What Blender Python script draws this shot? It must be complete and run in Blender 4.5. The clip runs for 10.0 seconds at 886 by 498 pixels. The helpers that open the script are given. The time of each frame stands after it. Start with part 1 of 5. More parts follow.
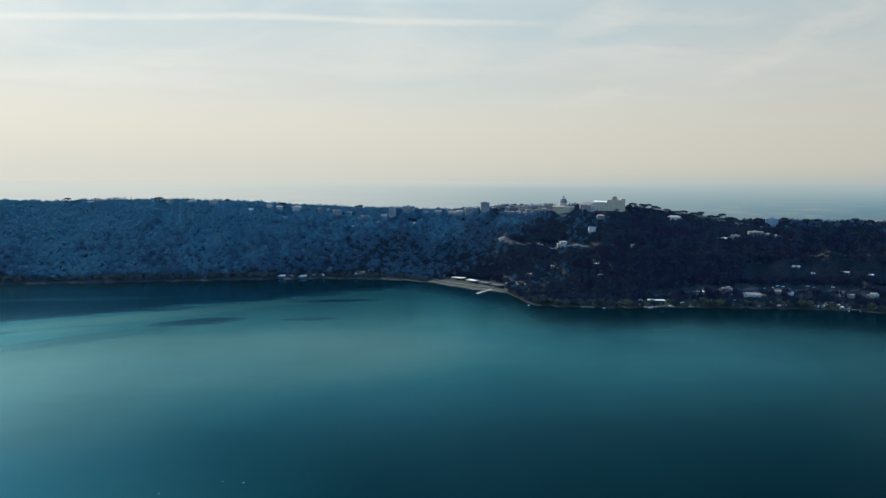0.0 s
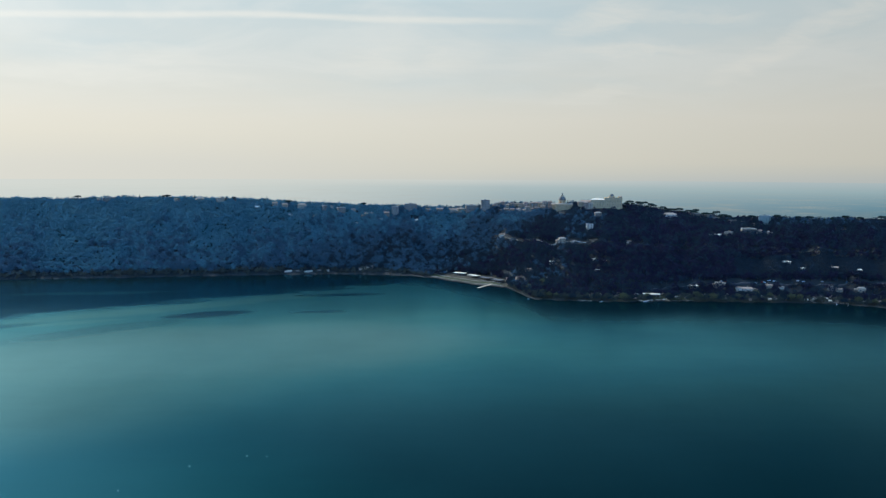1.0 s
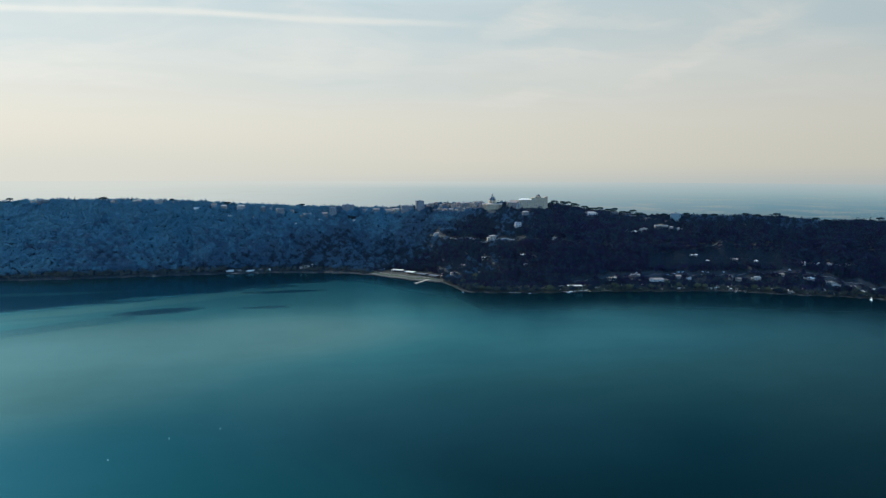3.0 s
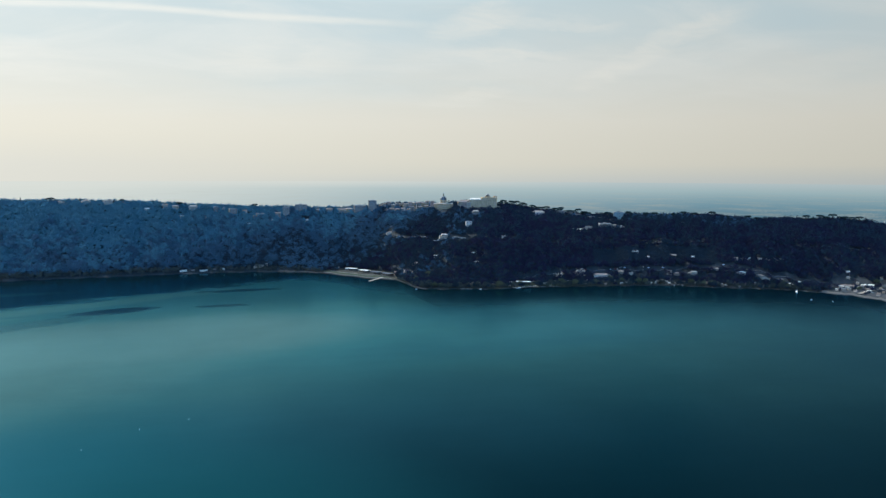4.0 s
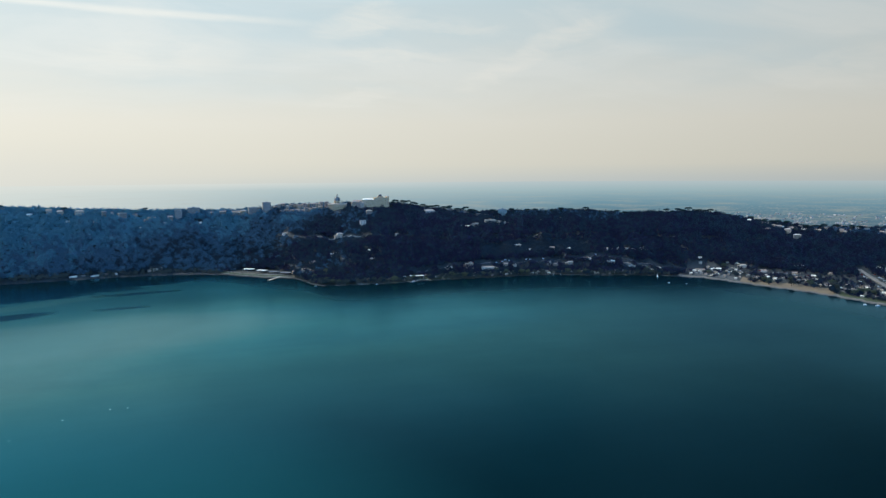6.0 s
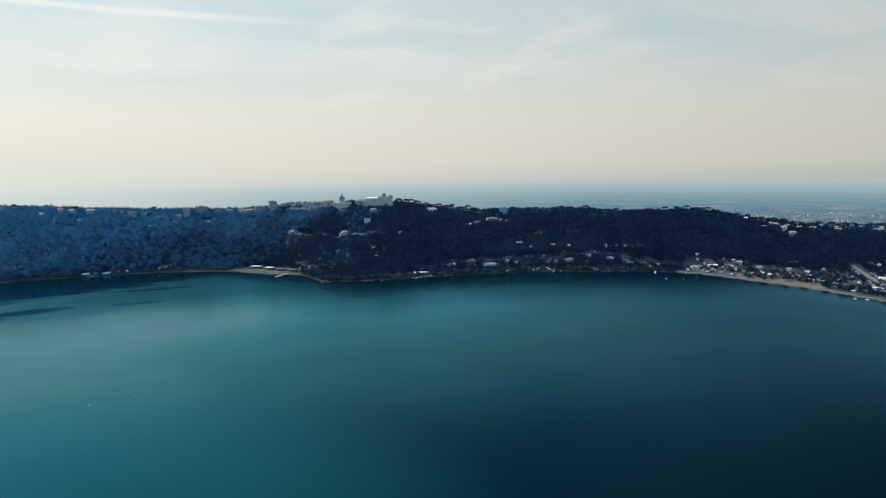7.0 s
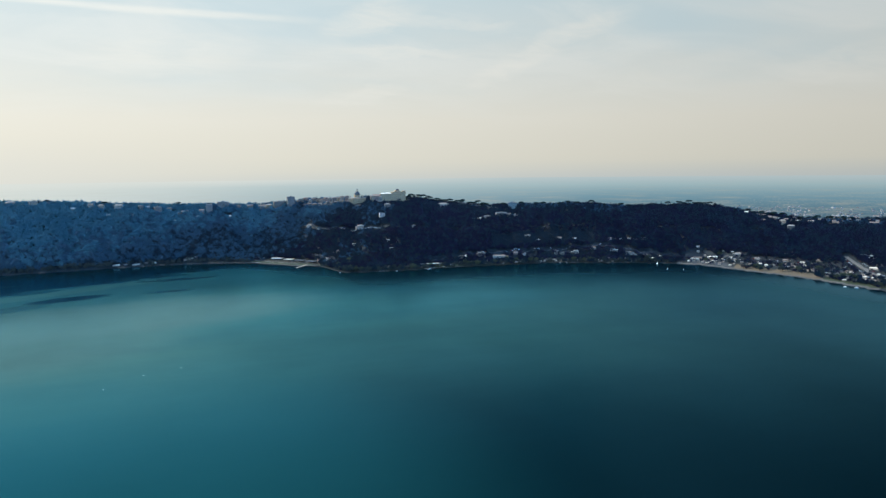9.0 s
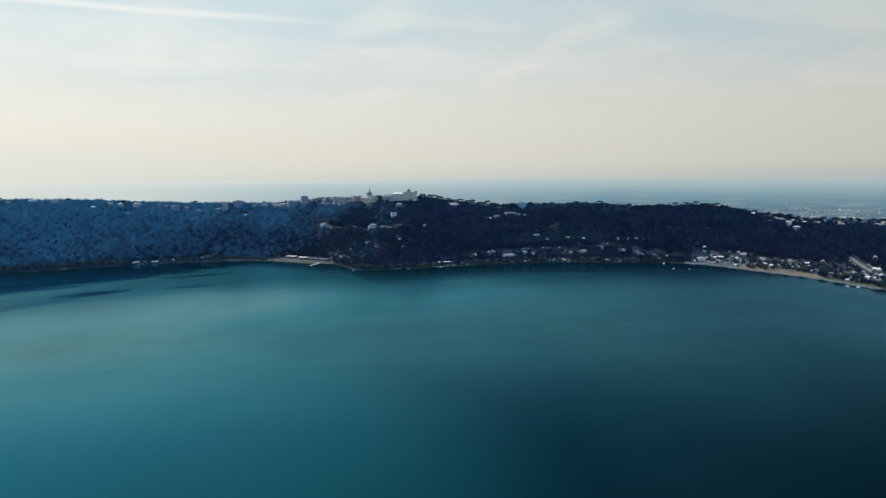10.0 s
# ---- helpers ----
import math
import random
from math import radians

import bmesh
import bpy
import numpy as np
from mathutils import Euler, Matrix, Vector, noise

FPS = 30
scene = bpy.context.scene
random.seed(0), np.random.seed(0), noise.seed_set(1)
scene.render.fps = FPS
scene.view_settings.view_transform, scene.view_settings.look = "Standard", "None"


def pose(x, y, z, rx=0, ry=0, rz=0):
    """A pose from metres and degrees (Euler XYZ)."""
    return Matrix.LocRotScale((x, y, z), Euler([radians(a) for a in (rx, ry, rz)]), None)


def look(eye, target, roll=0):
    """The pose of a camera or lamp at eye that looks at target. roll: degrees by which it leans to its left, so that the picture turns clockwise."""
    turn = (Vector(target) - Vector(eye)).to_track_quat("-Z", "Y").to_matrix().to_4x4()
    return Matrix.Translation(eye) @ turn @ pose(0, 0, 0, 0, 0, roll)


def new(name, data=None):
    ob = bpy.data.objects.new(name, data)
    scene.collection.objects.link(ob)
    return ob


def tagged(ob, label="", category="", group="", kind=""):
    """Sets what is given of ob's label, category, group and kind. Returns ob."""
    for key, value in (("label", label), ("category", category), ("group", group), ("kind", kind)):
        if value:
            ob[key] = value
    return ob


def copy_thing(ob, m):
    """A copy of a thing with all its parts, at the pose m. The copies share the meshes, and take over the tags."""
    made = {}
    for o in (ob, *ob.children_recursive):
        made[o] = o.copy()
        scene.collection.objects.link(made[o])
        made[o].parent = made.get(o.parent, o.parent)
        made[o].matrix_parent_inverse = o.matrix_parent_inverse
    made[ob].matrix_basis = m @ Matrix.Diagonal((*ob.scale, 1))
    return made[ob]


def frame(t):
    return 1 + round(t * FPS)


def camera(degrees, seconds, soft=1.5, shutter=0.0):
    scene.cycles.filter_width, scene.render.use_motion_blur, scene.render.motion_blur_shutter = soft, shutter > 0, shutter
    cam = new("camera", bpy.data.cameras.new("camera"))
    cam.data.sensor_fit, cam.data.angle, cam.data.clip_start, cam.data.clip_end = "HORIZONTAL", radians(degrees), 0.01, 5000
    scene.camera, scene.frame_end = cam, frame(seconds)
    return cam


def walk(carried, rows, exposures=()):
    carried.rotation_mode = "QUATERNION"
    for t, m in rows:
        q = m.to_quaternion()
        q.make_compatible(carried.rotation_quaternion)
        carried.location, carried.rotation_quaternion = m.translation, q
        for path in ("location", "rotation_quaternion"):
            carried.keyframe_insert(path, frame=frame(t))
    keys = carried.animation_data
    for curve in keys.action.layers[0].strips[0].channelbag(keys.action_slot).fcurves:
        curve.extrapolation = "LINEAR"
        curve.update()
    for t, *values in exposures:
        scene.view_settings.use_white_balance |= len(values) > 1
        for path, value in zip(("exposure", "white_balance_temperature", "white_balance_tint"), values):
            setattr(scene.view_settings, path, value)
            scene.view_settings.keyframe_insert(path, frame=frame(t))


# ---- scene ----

# ---------------------------------------------------------------- camera
# z = 0 is the lake's surface. Time, place, then heading (to the left), pitch (up) and roll in degrees.
PATH = [
    (0, 0.0, 0.0, 198.0, 0.00, -6.16, 0.29), (0.5, -3.0, -18.9, 197.8, -0.06, -6.32, 0.29), (1, -6.2, -37.7, 197.7, -0.11, -6.29, 0.31),
    (1.5, -9.7, -56.4, 197.7, -0.18, -6.26, 0.33), (2, -13.6, -74.9, 197.9, -0.22, -6.24, 0.40), (2.5, -18.0, -93.2, 198.3, -1.58, -6.21, 0.36),
    (3, -22.9, -111.4, 198.8, -5.87, -6.14, 0.24), (3.2, -24.9, -118.7, 199.0, -7.54, -6.14, 0.31), (4.3, -37.5, -158.9, 200.4, -10.41, -6.11, 0.12),
    (4.5, -39.9, -166.2, 200.6, -10.95, -6.06, 0.01), (5, -46.2, -184.4, 200.9, -13.84, -6.05, -0.10), (5.5, -52.6, -202.2, 201.0, -16.97, -6.05, -0.19),
    (5.7, -55.2, -209.1, 201.0, -18.35, -6.06, -0.32), (6.8, -70.0, -244.7, 200.2, -19.37, -6.14, -0.42), (7, -73.0, -251.3, 200.0, -18.85, -6.15, -0.48),
    (7.5, -80.4, -267.8, 199.4, -18.50, -6.20, -0.59), (8, -88.0, -284.6, 198.8, -18.65, -6.27, -0.63), (8.5, -95.5, -301.3, 198.1, -18.44, -6.31, -0.65),
    (9, -103.0, -317.6, 197.6, -18.16, -6.36, -0.59), (9.5, -110.4, -333.3, 197.0, -17.86, -6.34, -0.49), (10, -117.6, -348.6, 196.6, -17.44, -6.27, -0.38),
]
cam = camera(64.58, 10.0, soft=1.4)
walk(cam, [(t, pose(x, y, z, 90 + pitch, 0, yaw) @ pose(0, 0, 0, 0, 0, roll)) for t, x, y, z, yaw, pitch, roll in PATH],
     exposures=[(0, -0.07, 5250, 10), (2.5, -0.05, 5250, 10), (4.5, 0.09, 5250, 10), (10, 0.13, 5250, 10)])

# ---------------------------------------------------------------- the lie of the land
CX, CY = 150.0, 100.0            # middle of the crater lake
# bearing from the lake's middle (degrees, clockwise from +y) and radius of the shore there
SHORE = np.array([(-180, 950), (-150, 1000), (-120, 1100), (-90, 1300), (-70, 1520), (-50, 1540), (-40, 1455), (-33, 1362), (-25, 1298), (-20, 1272),
                  (-15.5, 1250), (-11, 1212), (-8.9, 1184), (-7.2, 1138), (-5.2, 1088), (-3.4, 1066), (-2.3, 1056), (-1.8, 1015), (-1.3, 968), (-0.4, 944), (2, 935), (7, 932), (12, 953), (17, 970),
                  (21.7, 995), (26, 1020), (30.6, 1020), (36.4, 1044), (38.9, 1044), (42, 1036), (45, 1004), (48, 973), (52, 944), (55, 917), (58, 886), (62, 858),
                  (70, 815), (90, 760), (120, 820), (150, 900), (180, 950)])
# bearing, radius and ground height of the crater's rim
RIM = np.array([(-180, 1700, 60), (-90, 1800, 110), (-60, 1850, 125), (-38, 1769, 126), (-31, 1650, 128), (-26.5, 1584, 131), (-23.6, 1552, 128), (-19.5, 1513, 122), (-15, 1490, 116),
                (-10, 1478, 109), (-5, 1474, 107), (-0.2, 1446, 117)])
RIM2 = np.array([(4.4, 1373, 122), (8.7, 1372, 125), (10.7, 1390, 122), (13.7, 1430, 109), (19, 1375, 98), (25, 1370, 101), (30, 1392, 101), (33.4, 1413, 92),
                 (36, 1429, 95), (40, 1465, 98), (42, 1475, 92), (45.8, 1492, 74), (50, 1520, 60), (53, 1545, 58), (58, 1600, 60), (70, 1650, 65), (120, 1700, 70), (180, 1700, 60)])
RIM = np.vstack([RIM, RIM2])
# width of the flat ground behind the shore
SHELF = np.array([(-180, 40), (-60, 12), (-12, 14), (-9.5, 30), (-8, 60), (-7, 100), (-6, 120), (-4, 115), (-2.4, 85), (-1, 80), (3, 50), (20, 40), (34, 45), (40, 70), (46, 110), (56, 170), (70, 150), (180, 40)])
STEEP = np.array([(-180, 1.0), (-12, 1.0), (-3, 1.0), (2, 0.9), (7, 0.68), (14, 0.66), (25, 0.6), (32, 0.55), (45, 0.7), (60, 0.8), (180, 1.0)])
PLAIN_R, PLAIN_Z, FAR_R, FAR_Z = 1900.0, 48.0, 4400.0, 147.0


def bearing(x, y):
    dx, dy = np.asarray(x, float) - CX, np.asarray(y, float) - CY
    return np.degrees(np.arctan2(dx, dy)), np.hypot(dx, dy)


def smooth(a):
    a = np.clip(a, 0, 1)
    return a * a * (3 - 2 * a)


def shore_r(th):
    return np.interp(th, SHORE[:, 0], SHORE[:, 1]) + 3.0 * np.sin(th * 2.9) + 1.8 * np.sin(th * 7.7 + 1)


def rim_r(th):
    return np.interp(th, RIM[:, 0], RIM[:, 1])


def polar_height(th, r):
    """Height of the ground above the lake at a bearing and radius."""
    rs, rr, hr = shore_r(th), rim_r(th), np.interp(th, RIM[:, 0], RIM[:, 2])
    shelf, p = np.interp(th, SHELF[:, 0], SHELF[:, 1]), np.interp(th, STEEP[:, 0], STEEP[:, 1])
    d = r - rs
    bed = np.maximum(-12.0, 0.25 * d - 0.2)
    flat = 0.5 + 3.0 * smooth(d / np.maximum(shelf, 8)) 
    v = np.clip((d - shelf) / (rr - rs - shelf), 0, 1)
    bumps = (np.sin(th * 1.3 + r * 0.021) + np.sin(th * 2.1 - r * 0.013 + 2) + 0.6 * np.sin(th * 4.3 + r * 0.043)) * 2.2 * np.clip(v * 4, 0, 1) * np.clip((1 - v) * 5, 0.15, 1)
    slope = flat + (hr - 3.5) * v ** p + bumps
    back = (hr + bumps) + (PLAIN_Z - hr) * smooth((r - rr) / np.maximum(PLAIN_R - rr, 60))
    plain = PLAIN_Z + (FAR_Z - PLAIN_Z) * np.clip((r - PLAIN_R) / (FAR_R - PLAIN_R), 0, 1)
    land = np.where(r < rr, slope, np.maximum(back, 0))
    land = np.where(r > PLAIN_R, plain, land)
    return np.where(d < 0, bed, land)


def height(x, y):
    th, r = bearing(x, y)
    return polar_height(th, r)

# ---------------------------------------------------------------- node helpers
def mat_new(name):
    m = bpy.data.materials.new(name)
    m.use_nodes = True
    m.node_tree.nodes.clear()
    return m, m.node_tree


def nd(nt, kind, inputs=None, **props):
    n = nt.nodes.new(kind)
    if "operation" in props:
        n.operation = props["operation"]
    if "use_clamp" in props:
        n.use_clamp = props["use_clamp"]
    if "interpolation_type" in props:
        n.interpolation_type = props["interpolation_type"]
    if "data_type" in props:
        n.data_type, n.blend_type = props["data_type"], props["blend_type"]
    for k, v in (inputs or {}).items():
        if isinstance(v, bpy.types.NodeSocket):
            nt.links.new(v, n.inputs[k])
        else:
            n.inputs[k].default_value = v
    return n


def math_n(nt, op, a, b=0.0, c=0.0, clamp=False):
    return nd(nt, "ShaderNodeMath", {0: a, 1: b, 2: c}, operation=op, use_clamp=clamp).outputs[0]


def ramp(nt, fac, stops):
    n = nd(nt, "ShaderNodeValToRGB", {0: fac})
    e = n.color_ramp.elements
    while len(e) < len(stops):
        e.new(0.5)
    for el, (p, c) in zip(e, stops):
        el.position, el.color = p, (*c, 1) if len(c) == 3 else c
    return n.outputs[0]


def mix(nt, fac, a, b, blend="MIX"):
    n = nd(nt, "ShaderNodeMix", data_type="RGBA", blend_type=blend)
    for sock, v in ((n.inputs[0], fac), (n.inputs[6], a), (n.inputs[7], b)):
        if isinstance(v, bpy.types.NodeSocket):
            nt.links.new(v, sock)
        else:
            sock.default_value = v if not isinstance(v, tuple) or len(v) == 4 else (*v, 1)
    return n.outputs[2]


def noise_n(nt, vec, scale, detail=3.0, rough=0.55, out=0):
    return nd(nt, "ShaderNodeTexNoise", {"Vector": vec, "Scale": scale, "Detail": detail, "Roughness": rough}).outputs[out]


# ---------------------------------------------------------------- sky and sun
SUN_AZ, SUN_EL = -52.0, 33.0       # degrees clockwise from +y, and up
sun_dir = Vector((math.sin(radians(SUN_AZ)) * math.cos(radians(SUN_EL)), math.cos(radians(SUN_AZ)) * math.cos(radians(SUN_EL)), math.sin(radians(SUN_EL))))
world = bpy.data.worlds.new("sky")
scene.world = world
world.use_nodes = True
wt = world.node_tree
wt.nodes.clear()
d = nd(wt, "ShaderNodeTexCoord").outputs["Generated"]
xyz = nd(wt, "ShaderNodeSeparateXYZ", {0: d})
dx, dy, dz = xyz.outputs
sky = nd(wt, "ShaderNodeTexSky")
sky.sky_type, sky.sun_disc, sky.sun_elevation, sky.sun_rotation = "NISHITA", False, radians(SUN_EL), radians(SUN_AZ)
sky.air_density, sky.dust_density = 1.3, 2.5
clear = mix(wt, 1.0, sky.outputs[0], (0.085, 0.085, 0.085), "MULTIPLY")
# a thin veil of high cloud over hazy air, thickest towards the horizon
veil = ramp(wt, math_n(wt, "ADD", dz, 0.03), [(0.008, (0.57, 0.61, 0.60)), (0.018, (0.66, 0.67, 0.62)), (0.030, (0.735, 0.715, 0.622)), (0.05, (0.77, 0.738, 0.63)), (0.10, (0.785, 0.75, 0.65)), (0.17, (0.71, 0.725, 0.68)), (0.265, (0.59, 0.68, 0.695)), (0.31, (0.38, 0.53, 0.56)),
                     (0.37, (0.14, 0.34, 0.385)), (0.445, (0.036, 0.125, 0.15)), (1.0, (0.015, 0.08, 0.13))])
sunward = math_n(wt, "MULTIPLY", nd(wt, "ShaderNodeMapRange", {0: dx, 1: 0.12, 2: -0.35}).outputs[0], nd(wt, "ShaderNodeMapRange", {0: dz, 1: 0.05, 2: 0.01}).outputs[0])
veil = mix(wt, sunward, veil, (0.73, 0.715, 0.64))                  # warmer, brighter haze towards the sun
eastward = math_n(wt, "MULTIPLY", nd(wt, "ShaderNodeMapRange", {0: dx, 1: 0.0, 2: 0.65}).outputs[0], nd(wt, "ShaderNodeMapRange", {0: dz, 1: 0.012, 2: -0.018}).outputs[0])
veil = mix(wt, eastward, veil, (0.60, 0.64, 0.63))                # bluer haze away from it
high = math_n(wt, "ADD", dz, 0.16)
px = math_n(wt, "DIVIDE", dx, high)
py = math_n(wt, "DIVIDE", dy, high)
plane = nd(wt, "ShaderNodeCombineXYZ", {0: px, 1: py, 2: 0.0}).outputs[0]
tilted = nd(wt, "ShaderNodeMapping", {"Vector": plane, "Rotation": (0, 0, radians(-24)), "Scale": (0.75, 1.2, 1)}).outputs[0]
wisps = nd(wt, "ShaderNodeTexNoise", {"Vector": tilted, "Scale": 1.5, "Detail": 7.0, "Roughness": 0.6, "Distortion": 0.7}).outputs[0]
wisps = nd(wt, "ShaderNodeMapRange", {0: wisps, 1: 0.43, 2: 0.60}).outputs[0]
wisps = math_n(wt, "MULTIPLY", wisps, nd(wt, "ShaderNodeMapRange", {0: dz, 1: 0.05, 2: 0.16}).outputs[0])
fade_up = nd(wt, "ShaderNodeMapRange", {0: dz, 1: 0.45, 2: 0.27}).outputs[0]
wisps = math_n(wt, "MULTIPLY", wisps, fade_up)
veil = mix(wt, math_n(wt, "MULTIPLY", wisps, 0.38), veil, (0.83, 0.82, 0.76))
blue_gap = nd(wt, "ShaderNodeMapRange", {0: noise_n(wt, tilted, 0.8, 3.0), 1: 0.5, 2: 0.72}).outputs[0]
blue_gap = math_n(wt, "MULTIPLY", blue_gap, nd(wt, "ShaderNodeMapRange", {0: dz, 1: 0.08, 2: 0.2}).outputs[0])
veil = mix(wt, math_n(wt, "MULTIPLY", blue_gap, 0.75), veil, (0.52, 0.65, 0.70))
# drawn-out wisps of ice cloud, by bearing and height in degrees
deg = 180 / math.pi
ragged_sky = math_n(wt, "MULTIPLY", math_n(wt, "SUBTRACT", nd(wt, "ShaderNodeTexNoise", {"Vector": plane, "Scale": 3.2, "Detail": 6.0, "Roughness": 0.62, "Distortion": 0.5}).outputs[0], 0.5), 2.6)
sky_az = math_n(wt, "MULTIPLY", math_n(wt, "ARCTAN2", dx, dy), deg)
sky_el = math_n(wt, "ADD", math_n(wt, "MULTIPLY", math_n(wt, "ARCSINE", dz), deg), ragged_sky)
fibre = nd(wt, "ShaderNodeMapRange", {0: nd(wt, "ShaderNodeTexNoise", {"Vector": tilted, "Scale": 6.0, "Detail": 6.0, "Roughness": 0.6, "Distortion": 0.8}).outputs[0], 1: 0.35, 2: 0.62, 3: 0.35, 4: 1.0}).outputs[0]
for a0, e0, a1, e1, half_w, most in ((9.0, 10.9, 16.5, 12.7, 0.9, 0.75), (10.5, 9.35, 20.5, 9.2, 0.5, 0.75), (20.5, 7.0, 27.5, 9.5, 0.8, 0.75), (25.5, 9.6, 33.0, 11.8, 0.7, 0.7), (8.5, 5.5, 15.5, 6.6, 0.6, 0.55),
                                     (-9.0, 8.4, 3.5, 9.4, 1.6, 0.6), (42.0, 7.0, 56.0, 7.3, 1.3, 0.6), (-34.0, 6.7, -14.0, 6.9, 0.7, 0.5), (-30.0, 8.6, -16.0, 8.0, 0.6, 0.4), (30.0, 6.2, 44.0, 8.6, 1.0, 0.3), (14.0, 11.6, 24.0, 11.3, 0.5, 0.45)):
    ln, aim = math.hypot(a1 - a0, e1 - e0) / 2, math.atan2(e1 - e0, a1 - a0)
    c_, s_ = math.cos(aim), math.sin(aim)
    ra, re = math_n(wt, "SUBTRACT", sky_az, (a0 + a1) / 2), math_n(wt, "SUBTRACT", sky_el, (e0 + e1) / 2)
    al = math_n(wt, "MULTIPLY_ADD", ra, c_ / ln, math_n(wt, "MULTIPLY", re, s_ / ln))
    ac = math_n(wt, "MULTIPLY_ADD", ra, -s_ / half_w, math_n(wt, "MULTIPLY", re, c_ / half_w))
    rr_ = math_n(wt, "MULTIPLY_ADD", al, al, math_n(wt, "MULTIPLY", ac, ac))
    streak = nd(wt, "ShaderNodeMapRange", {0: rr_, 1: 1.7, 2: 0.0, 4: most}, interpolation_type="SMOOTHSTEP").outputs[0]
    veil = mix(wt, math_n(wt, "MULTIPLY", math_n(wt, "MULTIPLY", streak, fibre), 0.75), veil, (0.84, 0.815, 0.735))
# one long, old vapour trail, sagging where the wind has caught it
ahead = math_n(wt, "MAXIMUM", dy, 0.05)
u = math_n(wt, "DIVIDE", dx, ahead)
v = math_n(wt, "DIVIDE", dz, ahead)
wobble = math_n(wt, "MULTIPLY", math_n(wt, "SUBTRACT", noise_n(wt, plane, 1.6, 5.0), 0.5), 0.010)
sag = nd(wt, "ShaderNodeMapRange", {0: u, 1: -0.24, 2: -0.02, 3: 0.2145, 4: 0.2075}, interpolation_type="SMOOTHSTEP").outputs[0]
off = math_n(wt, "ADD", math_n(wt, "SUBTRACT", v, sag), wobble)
trail = nd(wt, "ShaderNodeMapRange", {0: math_n(wt, "ABSOLUTE", off), 1: 0.0075, 2: 0.0005}, interpolation_type="SMOOTHSTEP").outputs[0]
trail = math_n(wt, "MULTIPLY", math_n(wt, "MULTIPLY", trail, nd(wt, "ShaderNodeMapRange", {0: u, 1: 0.19, 2: 0.02}).outputs[0]), nd(wt, "ShaderNodeMapRange", {0: fibre, 1: 0.35, 2: 1.0, 3: 0.7, 4: 1.0}).outputs[0])
veil = mix(wt, math_n(wt, "MULTIPLY", trail, 0.72), veil, (0.86, 0.84, 0.76))
veil = mix(wt, 1.0, veil, (1.115, 0.987, 0.795), "MULTIPLY")       # warm late-day light through the haze
# bluer sky away from the sun, brightened out of view to fill the slopes
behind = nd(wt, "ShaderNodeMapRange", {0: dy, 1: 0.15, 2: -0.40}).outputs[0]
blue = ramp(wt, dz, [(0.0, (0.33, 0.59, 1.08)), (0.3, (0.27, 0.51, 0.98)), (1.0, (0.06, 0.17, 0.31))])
unseen_fill = nd(wt, "ShaderNodeVectorMath", {0: d, 1: (-sun_dir.x, -sun_dir.y, 0.0)}, operation="DOT_PRODUCT").outputs["Value"]
unseen_fill = nd(wt, "ShaderNodeMapRange", {0: unseen_fill, 1: -0.3, 2: 0.85, 3: 0.8, 4: 6.0}).outputs[0]
blue = mix(wt, 1.0, blue, nd(wt, "ShaderNodeCombineXYZ", {0: unseen_fill, 1: unseen_fill, 2: unseen_fill}).outputs[0], "MULTIPLY")
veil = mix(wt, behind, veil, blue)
toward = nd(wt, "ShaderNodeVectorMath", {0: d, 1: tuple(sun_dir)}, operation="DOT_PRODUCT").outputs["Value"]
glow = nd(wt, "ShaderNodeMapRange", {0: toward, 1: -0.2, 2: 0.95, 3: 0.715, 4: 1.12}).outputs[0]
high_glow = nd(wt, "ShaderNodeMapRange", {0: toward, 1: 0.02, 2: 0.95, 3: 0.14, 4: 3.5}).outputs[0]
glow = nd(wt, "ShaderNodeMix", {0: nd(wt, "ShaderNodeMapRange", {0: dz, 1: 0.225, 2: 0.345}).outputs[0], 2: glow, 3: high_glow}).outputs[0]
veil = mix(wt, 1.0, veil, nd(wt, "ShaderNodeCombineXYZ", {0: glow, 1: glow, 2: glow}).outputs[0], "MULTIPLY")
aureole = math_n(wt, "MULTIPLY", math_n(wt, "POWER", math_n(wt, "MAXIMUM", toward, 0.0), 36.0), 5.0)      # thin cloud lit up round the sun
veil = mix(wt, 1.0, veil, mix(wt, aureole, (0, 0, 0), (1.0, 0.95, 0.82)), "ADD")
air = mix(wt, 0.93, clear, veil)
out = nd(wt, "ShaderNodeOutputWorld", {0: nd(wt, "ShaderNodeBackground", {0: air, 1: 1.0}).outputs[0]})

sun = bpy.data.lights.new("sun", "SUN")
sun.energy, sun.angle, sun.color = 4.6, radians(3.0), (1.0, 0.90, 0.74)
sun_ob = new("sun", sun)
sun_ob.matrix_world = look(sun_dir * 3000, (0, 0, 0))

